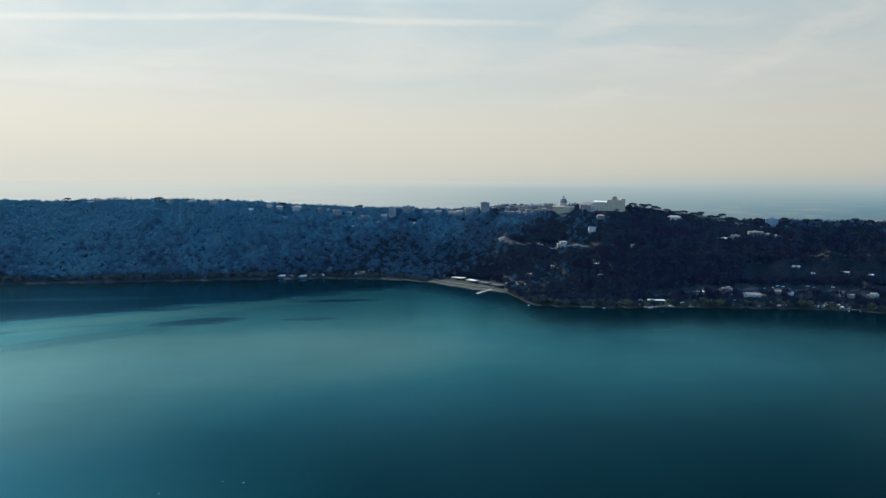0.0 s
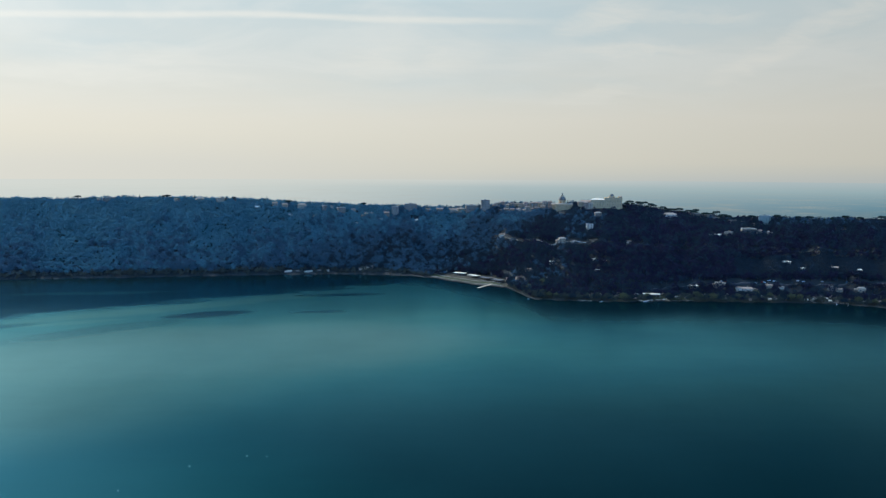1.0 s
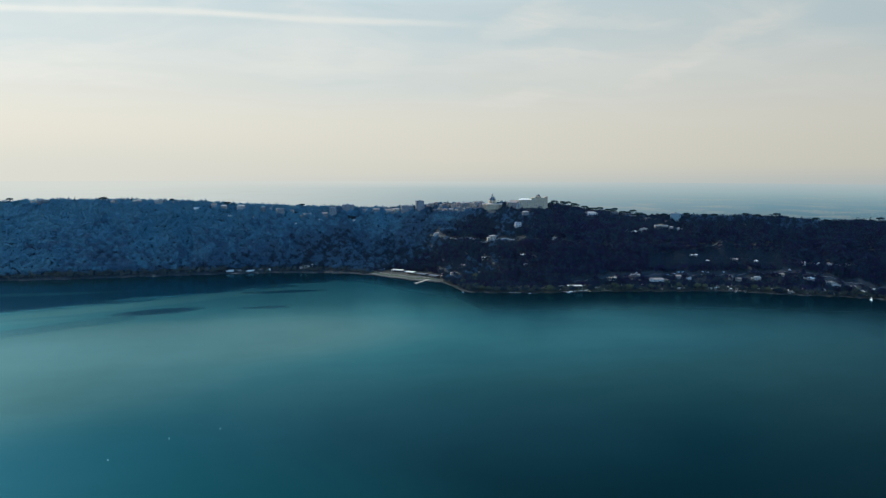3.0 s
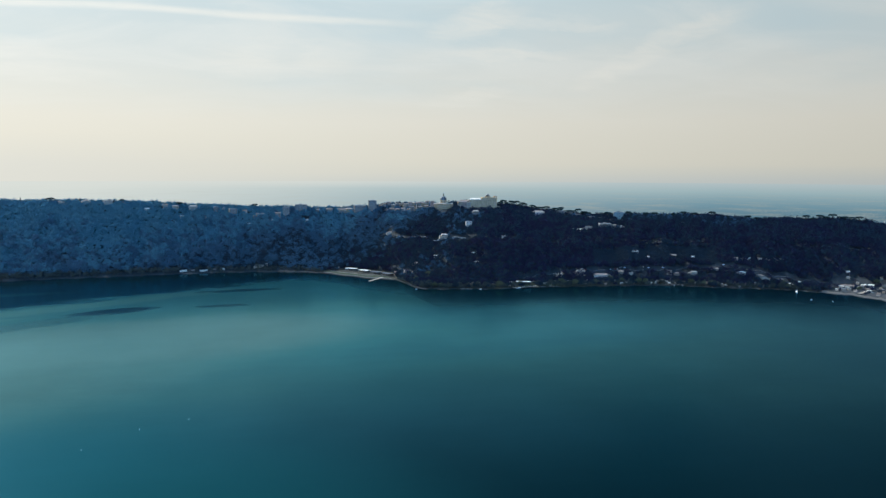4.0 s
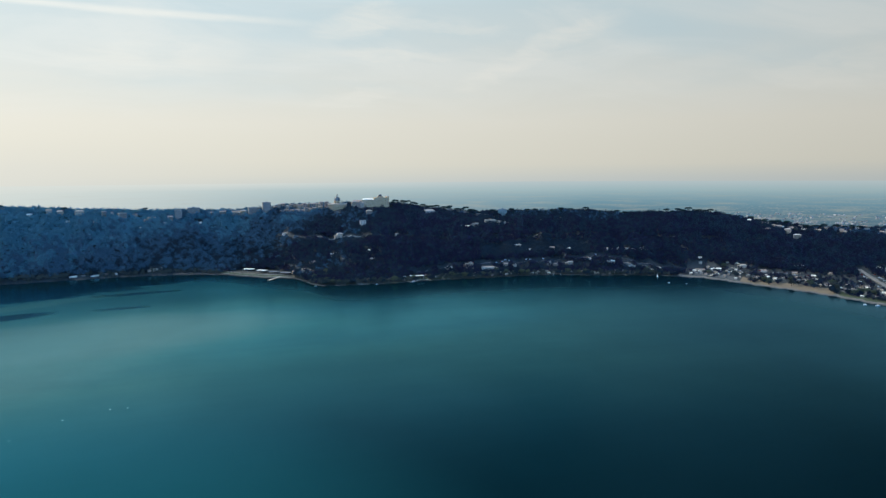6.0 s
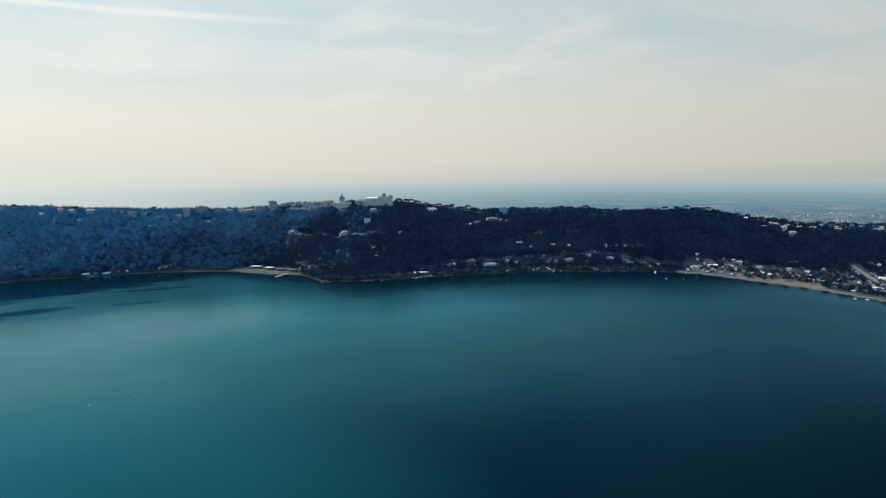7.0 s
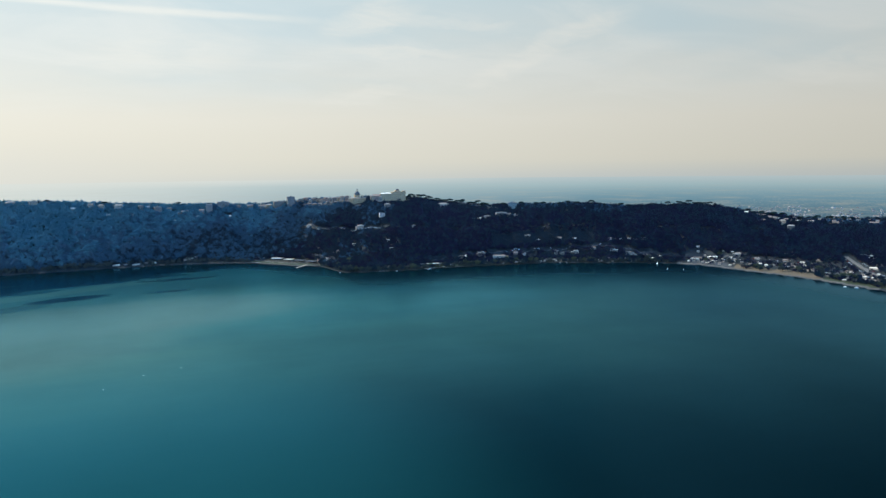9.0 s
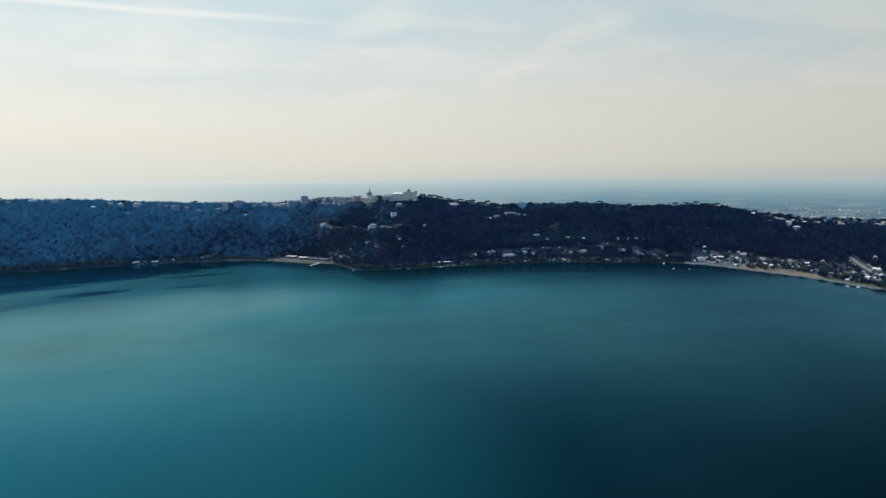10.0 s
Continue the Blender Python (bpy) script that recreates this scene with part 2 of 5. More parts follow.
# ---------------------------------------------------------------- materials
def surface(name, base, rough=0.8, vary=0.25, scale=0.4, fine=4.0, bump=0.15, island=0.0, piece=0.0, spec=0.3, metal=0.0, second=None):
    """A weathered surface: stains some metres wide and a fine grain; island and piece vary it from clump to clump or object to object."""
    m, nt = mat_new(name)
    pos = nd(nt, "ShaderNodeNewGeometry")
    at = pos.outputs["Position"]
    big = noise_n(nt, at, scale, 4.0)
    small = noise_n(nt, at, fine, 5.0, 0.6)
    dark = tuple(c * (1 - vary) for c in base)
    lite = tuple(min(1, c * (1 + vary)) for c in (second or base))
    col = mix(nt, nd(nt, "ShaderNodeMapRange", {0: big, 1: 0.3, 2: 0.7}).outputs[0], dark, lite)
    col = mix(nt, 0.3, col, ramp(nt, small, [(0.3, dark), (0.7, lite)]))
    if island:
        k = nd(nt, "ShaderNodeMapRange", {0: pos.outputs["Random Per Island"], 3: 1 - island, 4: 1 + island}).outputs[0]
        col = mix(nt, 1.0, col, nd(nt, "ShaderNodeCombineXYZ", {0: k, 1: k, 2: k}).outputs[0], "MULTIPLY")
    if piece:
        k = nd(nt, "ShaderNodeMapRange", {0: nd(nt, "ShaderNodeObjectInfo").outputs["Random"], 3: 1 - piece, 4: 1 + piece}).outputs[0]
        col = mix(nt, 1.0, col, nd(nt, "ShaderNodeCombineXYZ", {0: k, 1: k, 2: k}).outputs[0], "MULTIPLY")
    nrm = nd(nt, "ShaderNodeBump", {"Height": small, "Strength": bump, "Distance": 0.3}).outputs[0]
    b = nd(nt, "ShaderNodeBsdfPrincipled", {"Base Color": col, "Roughness": rough, "Metallic": metal, "Specular IOR Level": spec, "Normal": nrm})
    nd(nt, "ShaderNodeOutputMaterial", {0: b.outputs[0]})
    return m


def foliage(name, dark, lite, rough=0.6, sheen=0.25, haze_sheen=0.12):
    """Leaves: colour from clump to clump and within a clump, a little light through them, a soft gloss and a bluish
    sheen standing in for haze.
    """
    m, nt = mat_new(name)
    pos = nd(nt, "ShaderNodeNewGeometry")
    at = pos.outputs["Position"]
    stand = nd(nt, "ShaderNodeMapRange", {0: noise_n(nt, at, 0.016, 3.0), 1: 0.35, 2: 0.65}).outputs[0]
    tree = nd(nt, "ShaderNodeMapRange", {0: noise_n(nt, at, 0.11, 2.0), 1: 0.35, 2: 0.65}).outputs[0]
    twig = noise_n(nt, at, 0.9, 4.0, 0.65)
    k = math_n(nt, "MULTIPLY_ADD", tree, 0.4, math_n(nt, "MULTIPLY_ADD", stand, 0.5, math_n(nt, "MULTIPLY", pos.outputs["Random Per Island"], 0.1)))
    col = mix(nt, k, dark, lite)
    col = mix(nt, nd(nt, "ShaderNodeMapRange", {0: twig, 1: 0.42, 2: 0.7, 3: 0.2, 4: 0.0}).outputs[0], col, tuple(c * 0.6 for c in dark))
    leaves = nd(nt, "ShaderNodeVectorMath", {0: pos.outputs["Normal"], 1: (0.19, 0.19, 0.19)}, operation="MULTIPLY").outputs[0]
    leaves = nd(nt, "ShaderNodeVectorMath", {0: leaves, 1: (0.08, -0.34, 0.24)}, operation="ADD").outputs[0]       # normals bent lakeward and up, so the canopy shades evenly as under haze
    nrm = nd(nt, "ShaderNodeVectorMath", {0: leaves}, operation="NORMALIZE").outputs[0]
    b = nd(nt, "ShaderNodeBsdfPrincipled", {"Base Color": col, "Roughness": rough, "Specular IOR Level": sheen, "Sheen Weight": haze_sheen, "Sheen Roughness": 0.6, "Sheen Tint": (0.33, 0.62, 1.0, 1), "Normal": nrm})
    tr = nd(nt, "ShaderNodeBsdfTranslucent", {"Color": col})
    nd(nt, "ShaderNodeOutputMaterial", {0: nd(nt, "ShaderNodeMixShader", {0: 0.28, 1: b.outputs[0], 2: tr.outputs[0]}).outputs[0]})
    return m


def water_material():
    m, nt = mat_new("lake_water")
    at = nd(nt, "ShaderNodeNewGeometry").outputs["Position"]
    s = nd(nt, "ShaderNodeSeparateXYZ", {0: at})
    lanes = nd(nt, "ShaderNodeMapping", {"Vector": at, "Rotation": (0, 0, radians(-8)), "Scale": (0.0012, 0.0030, 1)}).outputs[0]
    wind = noise_n(nt, lanes, 1.0, 3.0, 0.5)
    ragged = math_n(nt, "MULTIPLY", math_n(nt, "SUBTRACT", noise_n(nt, nd(nt, "ShaderNodeMapping", {"Vector": at, "Scale": (0.007, 0.018, 1)}).outputs[0], 1.0, 6.0, 0.62), 0.5), 120.0)

    def lee(cx, cy, turn, half_l, half_w, most=0.6):
        """A smooth streak on the water: 1 inside a long ellipse."""
        c, q = math.cos(radians(turn)), math.sin(radians(turn))
        dx_, dy_ = math_n(nt, "SUBTRACT", s.outputs[0], cx), math_n(nt, "SUBTRACT", math_n(nt, "ADD", s.outputs[1], math_n(nt, "MULTIPLY", ragged, 0.35)), cy)
        u_ = math_n(nt, "MULTIPLY_ADD", dx_, c / half_l, math_n(nt, "MULTIPLY", dy_, q / half_l))
        v_ = math_n(nt, "MULTIPLY_ADD", dx_, -q / half_w, math_n(nt, "MULTIPLY", dy_, c / half_w))
        rr_ = math_n(nt, "MULTIPLY_ADD", u_, u_, math_n(nt, "MULTIPLY", v_, v_))
        return nd(nt, "ShaderNodeMapRange", {0: rr_, 1: 1.9, 2: 0.2, 4: most}, interpolation_type="SMOOTHSTEP").outputs[0]

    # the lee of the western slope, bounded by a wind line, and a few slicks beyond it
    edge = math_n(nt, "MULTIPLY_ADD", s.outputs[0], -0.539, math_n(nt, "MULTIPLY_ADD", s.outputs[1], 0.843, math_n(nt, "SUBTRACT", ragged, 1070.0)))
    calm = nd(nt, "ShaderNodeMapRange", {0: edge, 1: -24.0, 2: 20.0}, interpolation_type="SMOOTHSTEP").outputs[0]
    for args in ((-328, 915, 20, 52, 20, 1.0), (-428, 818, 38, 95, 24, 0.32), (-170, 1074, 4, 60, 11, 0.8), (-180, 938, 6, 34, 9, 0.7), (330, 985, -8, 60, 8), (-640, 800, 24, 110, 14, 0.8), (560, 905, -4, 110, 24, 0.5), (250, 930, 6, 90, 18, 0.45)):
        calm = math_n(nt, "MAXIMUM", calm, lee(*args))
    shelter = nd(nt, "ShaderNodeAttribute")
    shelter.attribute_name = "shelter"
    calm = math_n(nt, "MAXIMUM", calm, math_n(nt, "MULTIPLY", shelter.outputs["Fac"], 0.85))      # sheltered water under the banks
    rough = nd(nt, "ShaderNodeMix", {0: calm, 2: nd(nt, "ShaderNodeMapRange", {0: wind, 1: 0.35, 2: 0.65, 3: 0.17, 4: 0.11}).outputs[0], 3: 0.09}).outputs[0]
    body = mix(nt, noise_n(nt, lanes, 0.6, 2.0), (0.001, 0.004, 0.005), (0.0016, 0.008, 0.010))
    pale_body = lee(-280, 150, -20, 300, 270)                                   # paler body colour off the western bank
    body = mix(nt, pale_body, body, (0.015, 0.073, 0.071))
    body = mix(nt, lee(40, 725, 6, 480, 150, 0.5), body, (0.006, 0.034, 0.046))
    waves = nd(nt, "ShaderNodeMapping", {"Vector": at, "Rotation": (0, 0, 0.5), "Scale": (1.0, 2.2, 1)}).outputs[0]
    ripple = noise_n(nt, waves, 0.5, 3.0)
    nrm = nd(nt, "ShaderNodeBump", {"Height": ripple, "Strength": 0.10, "Distance": 0.5}).outputs[0]
    deep = nd(nt, "ShaderNodeBsdfDiffuse", {"Color": body})
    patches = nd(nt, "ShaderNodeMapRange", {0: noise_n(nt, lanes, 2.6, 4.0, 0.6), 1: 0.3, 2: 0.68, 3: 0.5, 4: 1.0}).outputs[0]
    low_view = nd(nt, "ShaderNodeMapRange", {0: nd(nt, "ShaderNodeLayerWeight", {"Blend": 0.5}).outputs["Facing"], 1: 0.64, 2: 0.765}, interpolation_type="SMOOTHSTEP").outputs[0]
    streaks = math_n(nt, "MAXIMUM", lee(-375, 972, 32, 210, 24, 1.0), math_n(nt, "MAXIMUM", math_n(nt, "MAXIMUM", lee(-482, 858, 22, 60, 9), lee(-570, 1080, 8, 130, 14, 0.55)), lee(-250, 1068, 15, 60, 9)))
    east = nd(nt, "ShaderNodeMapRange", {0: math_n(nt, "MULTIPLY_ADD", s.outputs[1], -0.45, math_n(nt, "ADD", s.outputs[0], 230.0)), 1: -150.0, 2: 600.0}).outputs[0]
    tint = mix(nt, east, (0.23, 0.59, 0.79), (0.155, 0.39, 0.58))          # weaker sky reflection to the east, painted as a darker, bluer tint
    sky_sheen = math_n(nt, "MULTIPLY", math_n(nt, "MULTIPLY", low_view, patches), math_n(nt, "MULTIPLY_ADD", east, -0.8, 1.0))
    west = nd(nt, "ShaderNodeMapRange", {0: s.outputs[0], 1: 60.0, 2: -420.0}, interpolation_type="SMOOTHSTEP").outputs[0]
    tint = mix(nt, sky_sheen, tint, mix(nt, west, (0.38, 0.95, 1.0), (0.56, 1.0, 1.0)))                      # pale sky's reflection painted into the gloss tint at low view angles
    north = nd(nt, "ShaderNodeMapRange", {0: math_n(nt, "MULTIPLY_ADD", s.outputs[0], -0.35, math_n(nt, "ADD", s.outputs[1], ragged)), 1: 900.0, 2: 1010.0, 4: 0.7}, interpolation_type="SMOOTHSTEP").outputs[0]
    tint = mix(nt, north, tint, (0.29, 0.80, 0.92))                        # weaker reflection painted as a darker tint beyond the bright lane
    haze_glare = math_n(nt, "MULTIPLY", lee(-250, 715, 16, 270, 115, 1.0), math_n(nt, "MULTIPLY_ADD", low_view, 0.75, 0.25))                             # reflection of the bright haze, painted as a broad pale lane in the tint
    haze_glare = math_n(nt, "MAXIMUM", haze_glare, math_n(nt, "MULTIPLY", lee(-370, 520, 30, 220, 110, 0.7), math_n(nt, "MULTIPLY_ADD", low_view, 0.75, 0.25)))
    tint = mix(nt, haze_glare, tint, (0.58, 0.98, 1.0))
    tint = mix(nt, math_n(nt, "MULTIPLY", calm, 0.8), tint, (0.24, 0.50, 0.72))     # slope's dark reflection painted into the tint of smooth water
    # stronger reflection on the wind streaks painted as a paler tint
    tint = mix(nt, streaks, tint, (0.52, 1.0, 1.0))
    gusts = nd(nt, "ShaderNodeMapRange", {0: noise_n(nt, nd(nt, "ShaderNodeMapping", {"Vector": at, "Rotation": (0, 0, radians(-25)), "Scale": (0.0045, 0.0032, 1)}).outputs[0], 1.0, 5.0, 0.55), 1: 0.3, 2: 0.7, 3: 0.84, 4: 1.10}).outputs[0]
    rows_ = nd(nt, "ShaderNodeMapping", {"Vector": at, "Rotation": (0, 0, radians(6)), "Scale": (0.012, 0.11, 1)}).outputs[0]
    gusts = math_n(nt, "MULTIPLY", gusts, nd(nt, "ShaderNodeMapRange", {0: noise_n(nt, rows_, 1.0, 4.0, 0.6), 1: 0.3, 2: 0.7, 3: 0.965, 4: 1.03}).outputs[0])
    tint = mix(nt, 1.0, tint, nd(nt, "ShaderNodeCombineXYZ", {0: gusts, 1: gusts, 2: gusts}).outputs[0], "MULTIPLY")
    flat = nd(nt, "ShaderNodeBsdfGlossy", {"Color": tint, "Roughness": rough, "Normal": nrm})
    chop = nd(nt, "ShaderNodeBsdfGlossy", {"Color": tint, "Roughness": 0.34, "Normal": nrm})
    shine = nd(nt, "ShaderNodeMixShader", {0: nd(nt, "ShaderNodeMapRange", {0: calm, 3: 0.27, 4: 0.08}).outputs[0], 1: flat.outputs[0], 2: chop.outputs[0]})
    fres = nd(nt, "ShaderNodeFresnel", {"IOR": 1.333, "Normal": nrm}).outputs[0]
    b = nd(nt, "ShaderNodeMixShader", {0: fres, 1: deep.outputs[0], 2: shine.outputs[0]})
    nd(nt, "ShaderNodeOutputMaterial", {0: b.outputs[0]})
    return m


def distance_material():
    """The plain beyond the crater, with haze painted into its glowing colour: fields, roads and far towns as pale
    bands, greying into the sky.
    """
    m, nt = mat_new("painted_haze_plain")
    at = nd(nt, "ShaderNodeNewGeometry").outputs["Position"]
    rel = nd(nt, "ShaderNodeVectorMath", {0: at, 1: (CX, CY, 0)}, operation="SUBTRACT").outputs[0]
    s = nd(nt, "ShaderNodeSeparateXYZ", {0: rel})
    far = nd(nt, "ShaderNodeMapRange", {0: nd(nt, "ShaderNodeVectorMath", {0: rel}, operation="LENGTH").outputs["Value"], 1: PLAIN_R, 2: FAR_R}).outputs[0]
    az = nd(nt, "ShaderNodeMath", {0: s.outputs[0], 1: s.outputs[1]}, operation="ARCTAN2").outputs[0]
    bands = nd(nt, "ShaderNodeCombineXYZ", {0: math_n(nt, "MULTIPLY", az, 16.0), 1: math_n(nt, "MULTIPLY", far, 22.0), 2: 0.0}).outputs[0]
    fields = noise_n(nt, bands, 1.0, 5.0, 0.6)
    specks = nd(nt, "ShaderNodeCombineXYZ", {0: math_n(nt, "MULTIPLY", az, 260.0), 1: math_n(nt, "MULTIPLY", far, 60.0), 2: 0.0}).outputs[0]
    towns = nd(nt, "ShaderNodeMapRange", {0: noise_n(nt, specks, 1.0, 5.0, 0.7), 1: 0.52, 2: 0.70}).outputs[0]
    where = nd(nt, "ShaderNodeMapRange", {0: math_n(nt, "ADD", noise_n(nt, bands, 0.5, 3.0), math_n(nt, "MULTIPLY", az, 0.35)), 1: 0.60, 2: 0.80}).outputs[0]
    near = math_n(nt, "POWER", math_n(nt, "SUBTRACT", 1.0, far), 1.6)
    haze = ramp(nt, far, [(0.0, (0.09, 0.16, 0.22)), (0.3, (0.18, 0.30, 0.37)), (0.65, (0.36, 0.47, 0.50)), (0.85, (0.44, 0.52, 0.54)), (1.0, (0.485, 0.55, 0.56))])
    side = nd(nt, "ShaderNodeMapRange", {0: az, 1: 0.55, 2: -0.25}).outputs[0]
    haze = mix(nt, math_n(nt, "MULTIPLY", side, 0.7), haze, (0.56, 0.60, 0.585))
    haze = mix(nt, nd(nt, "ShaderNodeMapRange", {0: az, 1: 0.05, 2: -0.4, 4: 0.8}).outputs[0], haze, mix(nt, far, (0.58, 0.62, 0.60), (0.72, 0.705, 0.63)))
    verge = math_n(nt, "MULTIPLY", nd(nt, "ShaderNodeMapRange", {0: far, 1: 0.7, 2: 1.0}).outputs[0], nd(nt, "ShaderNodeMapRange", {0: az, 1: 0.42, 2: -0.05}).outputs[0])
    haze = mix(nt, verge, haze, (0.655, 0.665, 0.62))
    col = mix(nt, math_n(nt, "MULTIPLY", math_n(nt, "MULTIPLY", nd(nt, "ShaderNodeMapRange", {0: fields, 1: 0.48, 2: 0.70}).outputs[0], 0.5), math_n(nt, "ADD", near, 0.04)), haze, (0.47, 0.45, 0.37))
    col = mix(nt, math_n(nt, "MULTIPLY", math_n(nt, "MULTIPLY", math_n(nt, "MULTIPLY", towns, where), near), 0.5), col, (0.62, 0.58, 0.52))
    # painted glow falls off away from the sun, as the sky's does
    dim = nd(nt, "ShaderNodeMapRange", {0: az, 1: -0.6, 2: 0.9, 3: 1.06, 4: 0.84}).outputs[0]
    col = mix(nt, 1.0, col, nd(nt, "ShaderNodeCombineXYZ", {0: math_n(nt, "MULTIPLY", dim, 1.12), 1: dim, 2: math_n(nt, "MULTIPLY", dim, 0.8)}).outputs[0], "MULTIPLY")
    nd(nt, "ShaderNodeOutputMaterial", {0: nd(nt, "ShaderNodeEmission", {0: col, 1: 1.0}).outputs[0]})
    return m


def glass_material():
    m, nt = mat_new("window_glass")
    b = nd(nt, "ShaderNodeBsdfPrincipled", {"Base Color": (0.02, 0.025, 0.03, 1), "Roughness": 0.08, "IOR": 1.5})
    nd(nt, "ShaderNodeOutputMaterial", {0: b.outputs[0]})
    return m


M = {
    "water": water_material(),
    "glass": glass_material(),
    "ground": surface("hillside_earth", (0.026, 0.030, 0.031), 0.95, 0.35, 0.03, 0.6, 0.4, second=(0.036, 0.038, 0.036)),
    "sand": surface("beach_sand", (0.15, 0.13, 0.105), 0.95, 0.25, 0.06, 1.5),
    "wet_sand": surface("wet_shingle", (0.085, 0.078, 0.07), 0.7, 0.3, 0.1, 2.0),
    "dry_grass": surface("dry_grass", (0.175, 0.125, 0.072), 0.95, 0.25, 0.07, 1.2),
    "lawn": surface("lawn", (0.058, 0.066, 0.030), 0.95, 0.3, 0.07, 1.2),
    "gravel": surface("pale_gravel", (0.085, 0.08, 0.06), 0.95, 0.25, 0.1, 2.0),
    "quay_ground": surface("worn_quay_gravel", (0.055, 0.048, 0.032), 0.95, 0.3, 0.05, 1.0),
    "asphalt": surface("asphalt", (0.085, 0.08, 0.075), 0.9, 0.2, 0.15, 2.5),
    "paving": surface("worn_pale_paving", (0.17, 0.15, 0.125), 0.9, 0.2, 0.1, 2.0),
    "stone": surface("retaining_stone", (0.33, 0.31, 0.27), 0.9, 0.3, 0.3, 1.5, 0.3),
    "concrete": surface("concrete", (0.46, 0.38, 0.28), 0.85, 0.2, 0.4, 2.0),
    "plaster_white": surface("white_plaster", (0.58, 0.48, 0.35), 0.85, 0.12, 0.35, 2.0, piece=0.08),
    "plaster_ochre": surface("ochre_plaster", (0.35, 0.25, 0.14), 0.88, 0.18, 0.35, 2.0, piece=0.12),
    "plaster_pink": surface("salmon_plaster", (0.34, 0.23, 0.16), 0.88, 0.18, 0.35, 2.0, piece=0.12),
    "plaster_grey": surface("grey_render", (0.22, 0.185, 0.14), 0.88, 0.18, 0.35, 2.0, piece=0.1),
    "plaster_cream": surface("cream_plaster", (0.36, 0.28, 0.185), 0.88, 0.15, 0.35, 2.0, piece=0.1),
    "far_wall": surface("town_plaster", (0.30, 0.275, 0.24), 0.9, 0.2, 0.05, 1.0, island=0.3),
    "palace_plaster": surface("warm_palace_plaster", (0.50, 0.34, 0.17), 0.88, 0.15, 0.2, 1.5),
    "blue_panel": surface("pale_blue_cladding", (0.25, 0.27, 0.22), 0.6, 0.1, 0.3, 2.0),
    "tile": surface("terracotta_tile", (0.29, 0.215, 0.16), 0.9, 0.3, 0.5, 3.0, 0.3, piece=0.2),
    "tile_pale": surface("weathered_tile", (0.40, 0.32, 0.24), 0.9, 0.25, 0.5, 3.0, 0.3, piece=0.15),
    "lead": surface("grey_lead_roof", (0.11, 0.10, 0.085), 0.55, 0.2, 0.4, 2.0, spec=0.5),
    "white_roof": surface("white_sheet_roof", (0.84, 0.73, 0.56), 0.8, 0.08, 0.3, 2.0, spec=0.2),
    "dark_roof": surface("dark_felt_roof", (0.12, 0.12, 0.125), 0.8, 0.2, 0.3, 2.0),
    "white_paint": surface("white_paint", (0.82, 0.79, 0.72), 0.4, 0.05, 0.5, 3.0, 0.02, spec=0.5),
    "shutter": surface("dark_shutter", (0.09, 0.075, 0.055), 0.7, 0.2, 1.0, 4.0),
    "bark": surface("bark", (0.11, 0.08, 0.06), 0.95, 0.3, 0.8, 5.0, 0.5),
    "steel": surface("galvanised_steel", (0.45, 0.46, 0.47), 0.4, 0.1, 1.0, 5.0, metal=0.8),
    "wood": surface("grey_decking", (0.34, 0.31, 0.26), 0.85, 0.25, 0.6, 4.0, 0.3),
    "tyre": surface("tyre_rubber", (0.02, 0.02, 0.02), 0.8, 0.1),
    "car_white": surface("white_car_paint", (0.75, 0.75, 0.74), 0.25, 0.04, 1.0, 3.0, 0.0, spec=0.6),
    "car_dark": surface("dark_car_paint", (0.035, 0.04, 0.05), 0.25, 0.1, 1.0, 3.0, 0.0, spec=0.6),
    "car_red": surface("red_car_paint", (0.33, 0.03, 0.025), 0.25, 0.1, 1.0, 3.0, 0.0, spec=0.6),
    # bluish base colours of the western woods stand in for distance haze
    "evergreen": foliage("hazed_evergreen_leaves", (0.090, 0.178, 0.196), (0.126, 0.246, 0.250), rough=0.75, sheen=0.12, haze_sheen=0.8),
    "bare": foliage("bare_twigs", (0.024, 0.019, 0.033), (0.046, 0.037, 0.062), rough=0.8, sheen=0.1, haze_sheen=0.2),
    "mixed": foliage("hazed_budding_leaves", (0.060, 0.098, 0.124), (0.092, 0.148, 0.172), rough=0.7, haze_sheen=0.55),
    "willow": foliage("pale_willow_leaves", (0.05, 0.058, 0.045), (0.14, 0.14, 0.095), rough=0.7),
    "olive": foliage("spring_leaves", (0.10, 0.11, 0.05), (0.21, 0.205, 0.095), rough=0.7),
    "ilex": foliage("dark_ilex_leaves", (0.026, 0.036, 0.043), (0.050, 0.062, 0.068), rough=0.7, sheen=0.15, haze_sheen=0.2),
    "pine": foliage("stone_pine_needles", (0.018, 0.032, 0.02), (0.045, 0.07, 0.036)),
    "reed": foliage("dry_reeds", (0.05, 0.05, 0.03), (0.12, 0.105, 0.065), rough=0.8, sheen=0.1),
}
HAZE = distance_material()


# ---------------------------------------------------------------- mesh helpers
def mesh_from(name, verts, faces, material, smooth_faces=False):
    me = bpy.data.meshes.new(name)
    me.from_pydata([tuple(v) for v in verts], [], [tuple(f) for f in faces])
    me.materials.append(material)
    if smooth_faces:
        me.polygons.foreach_set("use_smooth", [True] * len(me.polygons))
    me.update()
    return me


def grid_mesh(name, pts, material, smooth_faces=True):
    """A sheet through rows of points: an array rows x columns x 3."""
    n, k = pts.shape[:2]
    a = np.arange(n * k).reshape(n, k)
    quads = np.stack([a[:-1, :-1], a[:-1, 1:], a[1:, 1:], a[1:, :-1]], -1).reshape(-1, 4)
    return mesh_from(name, pts.reshape(-1, 3).tolist(), quads.tolist(), material, smooth_faces)


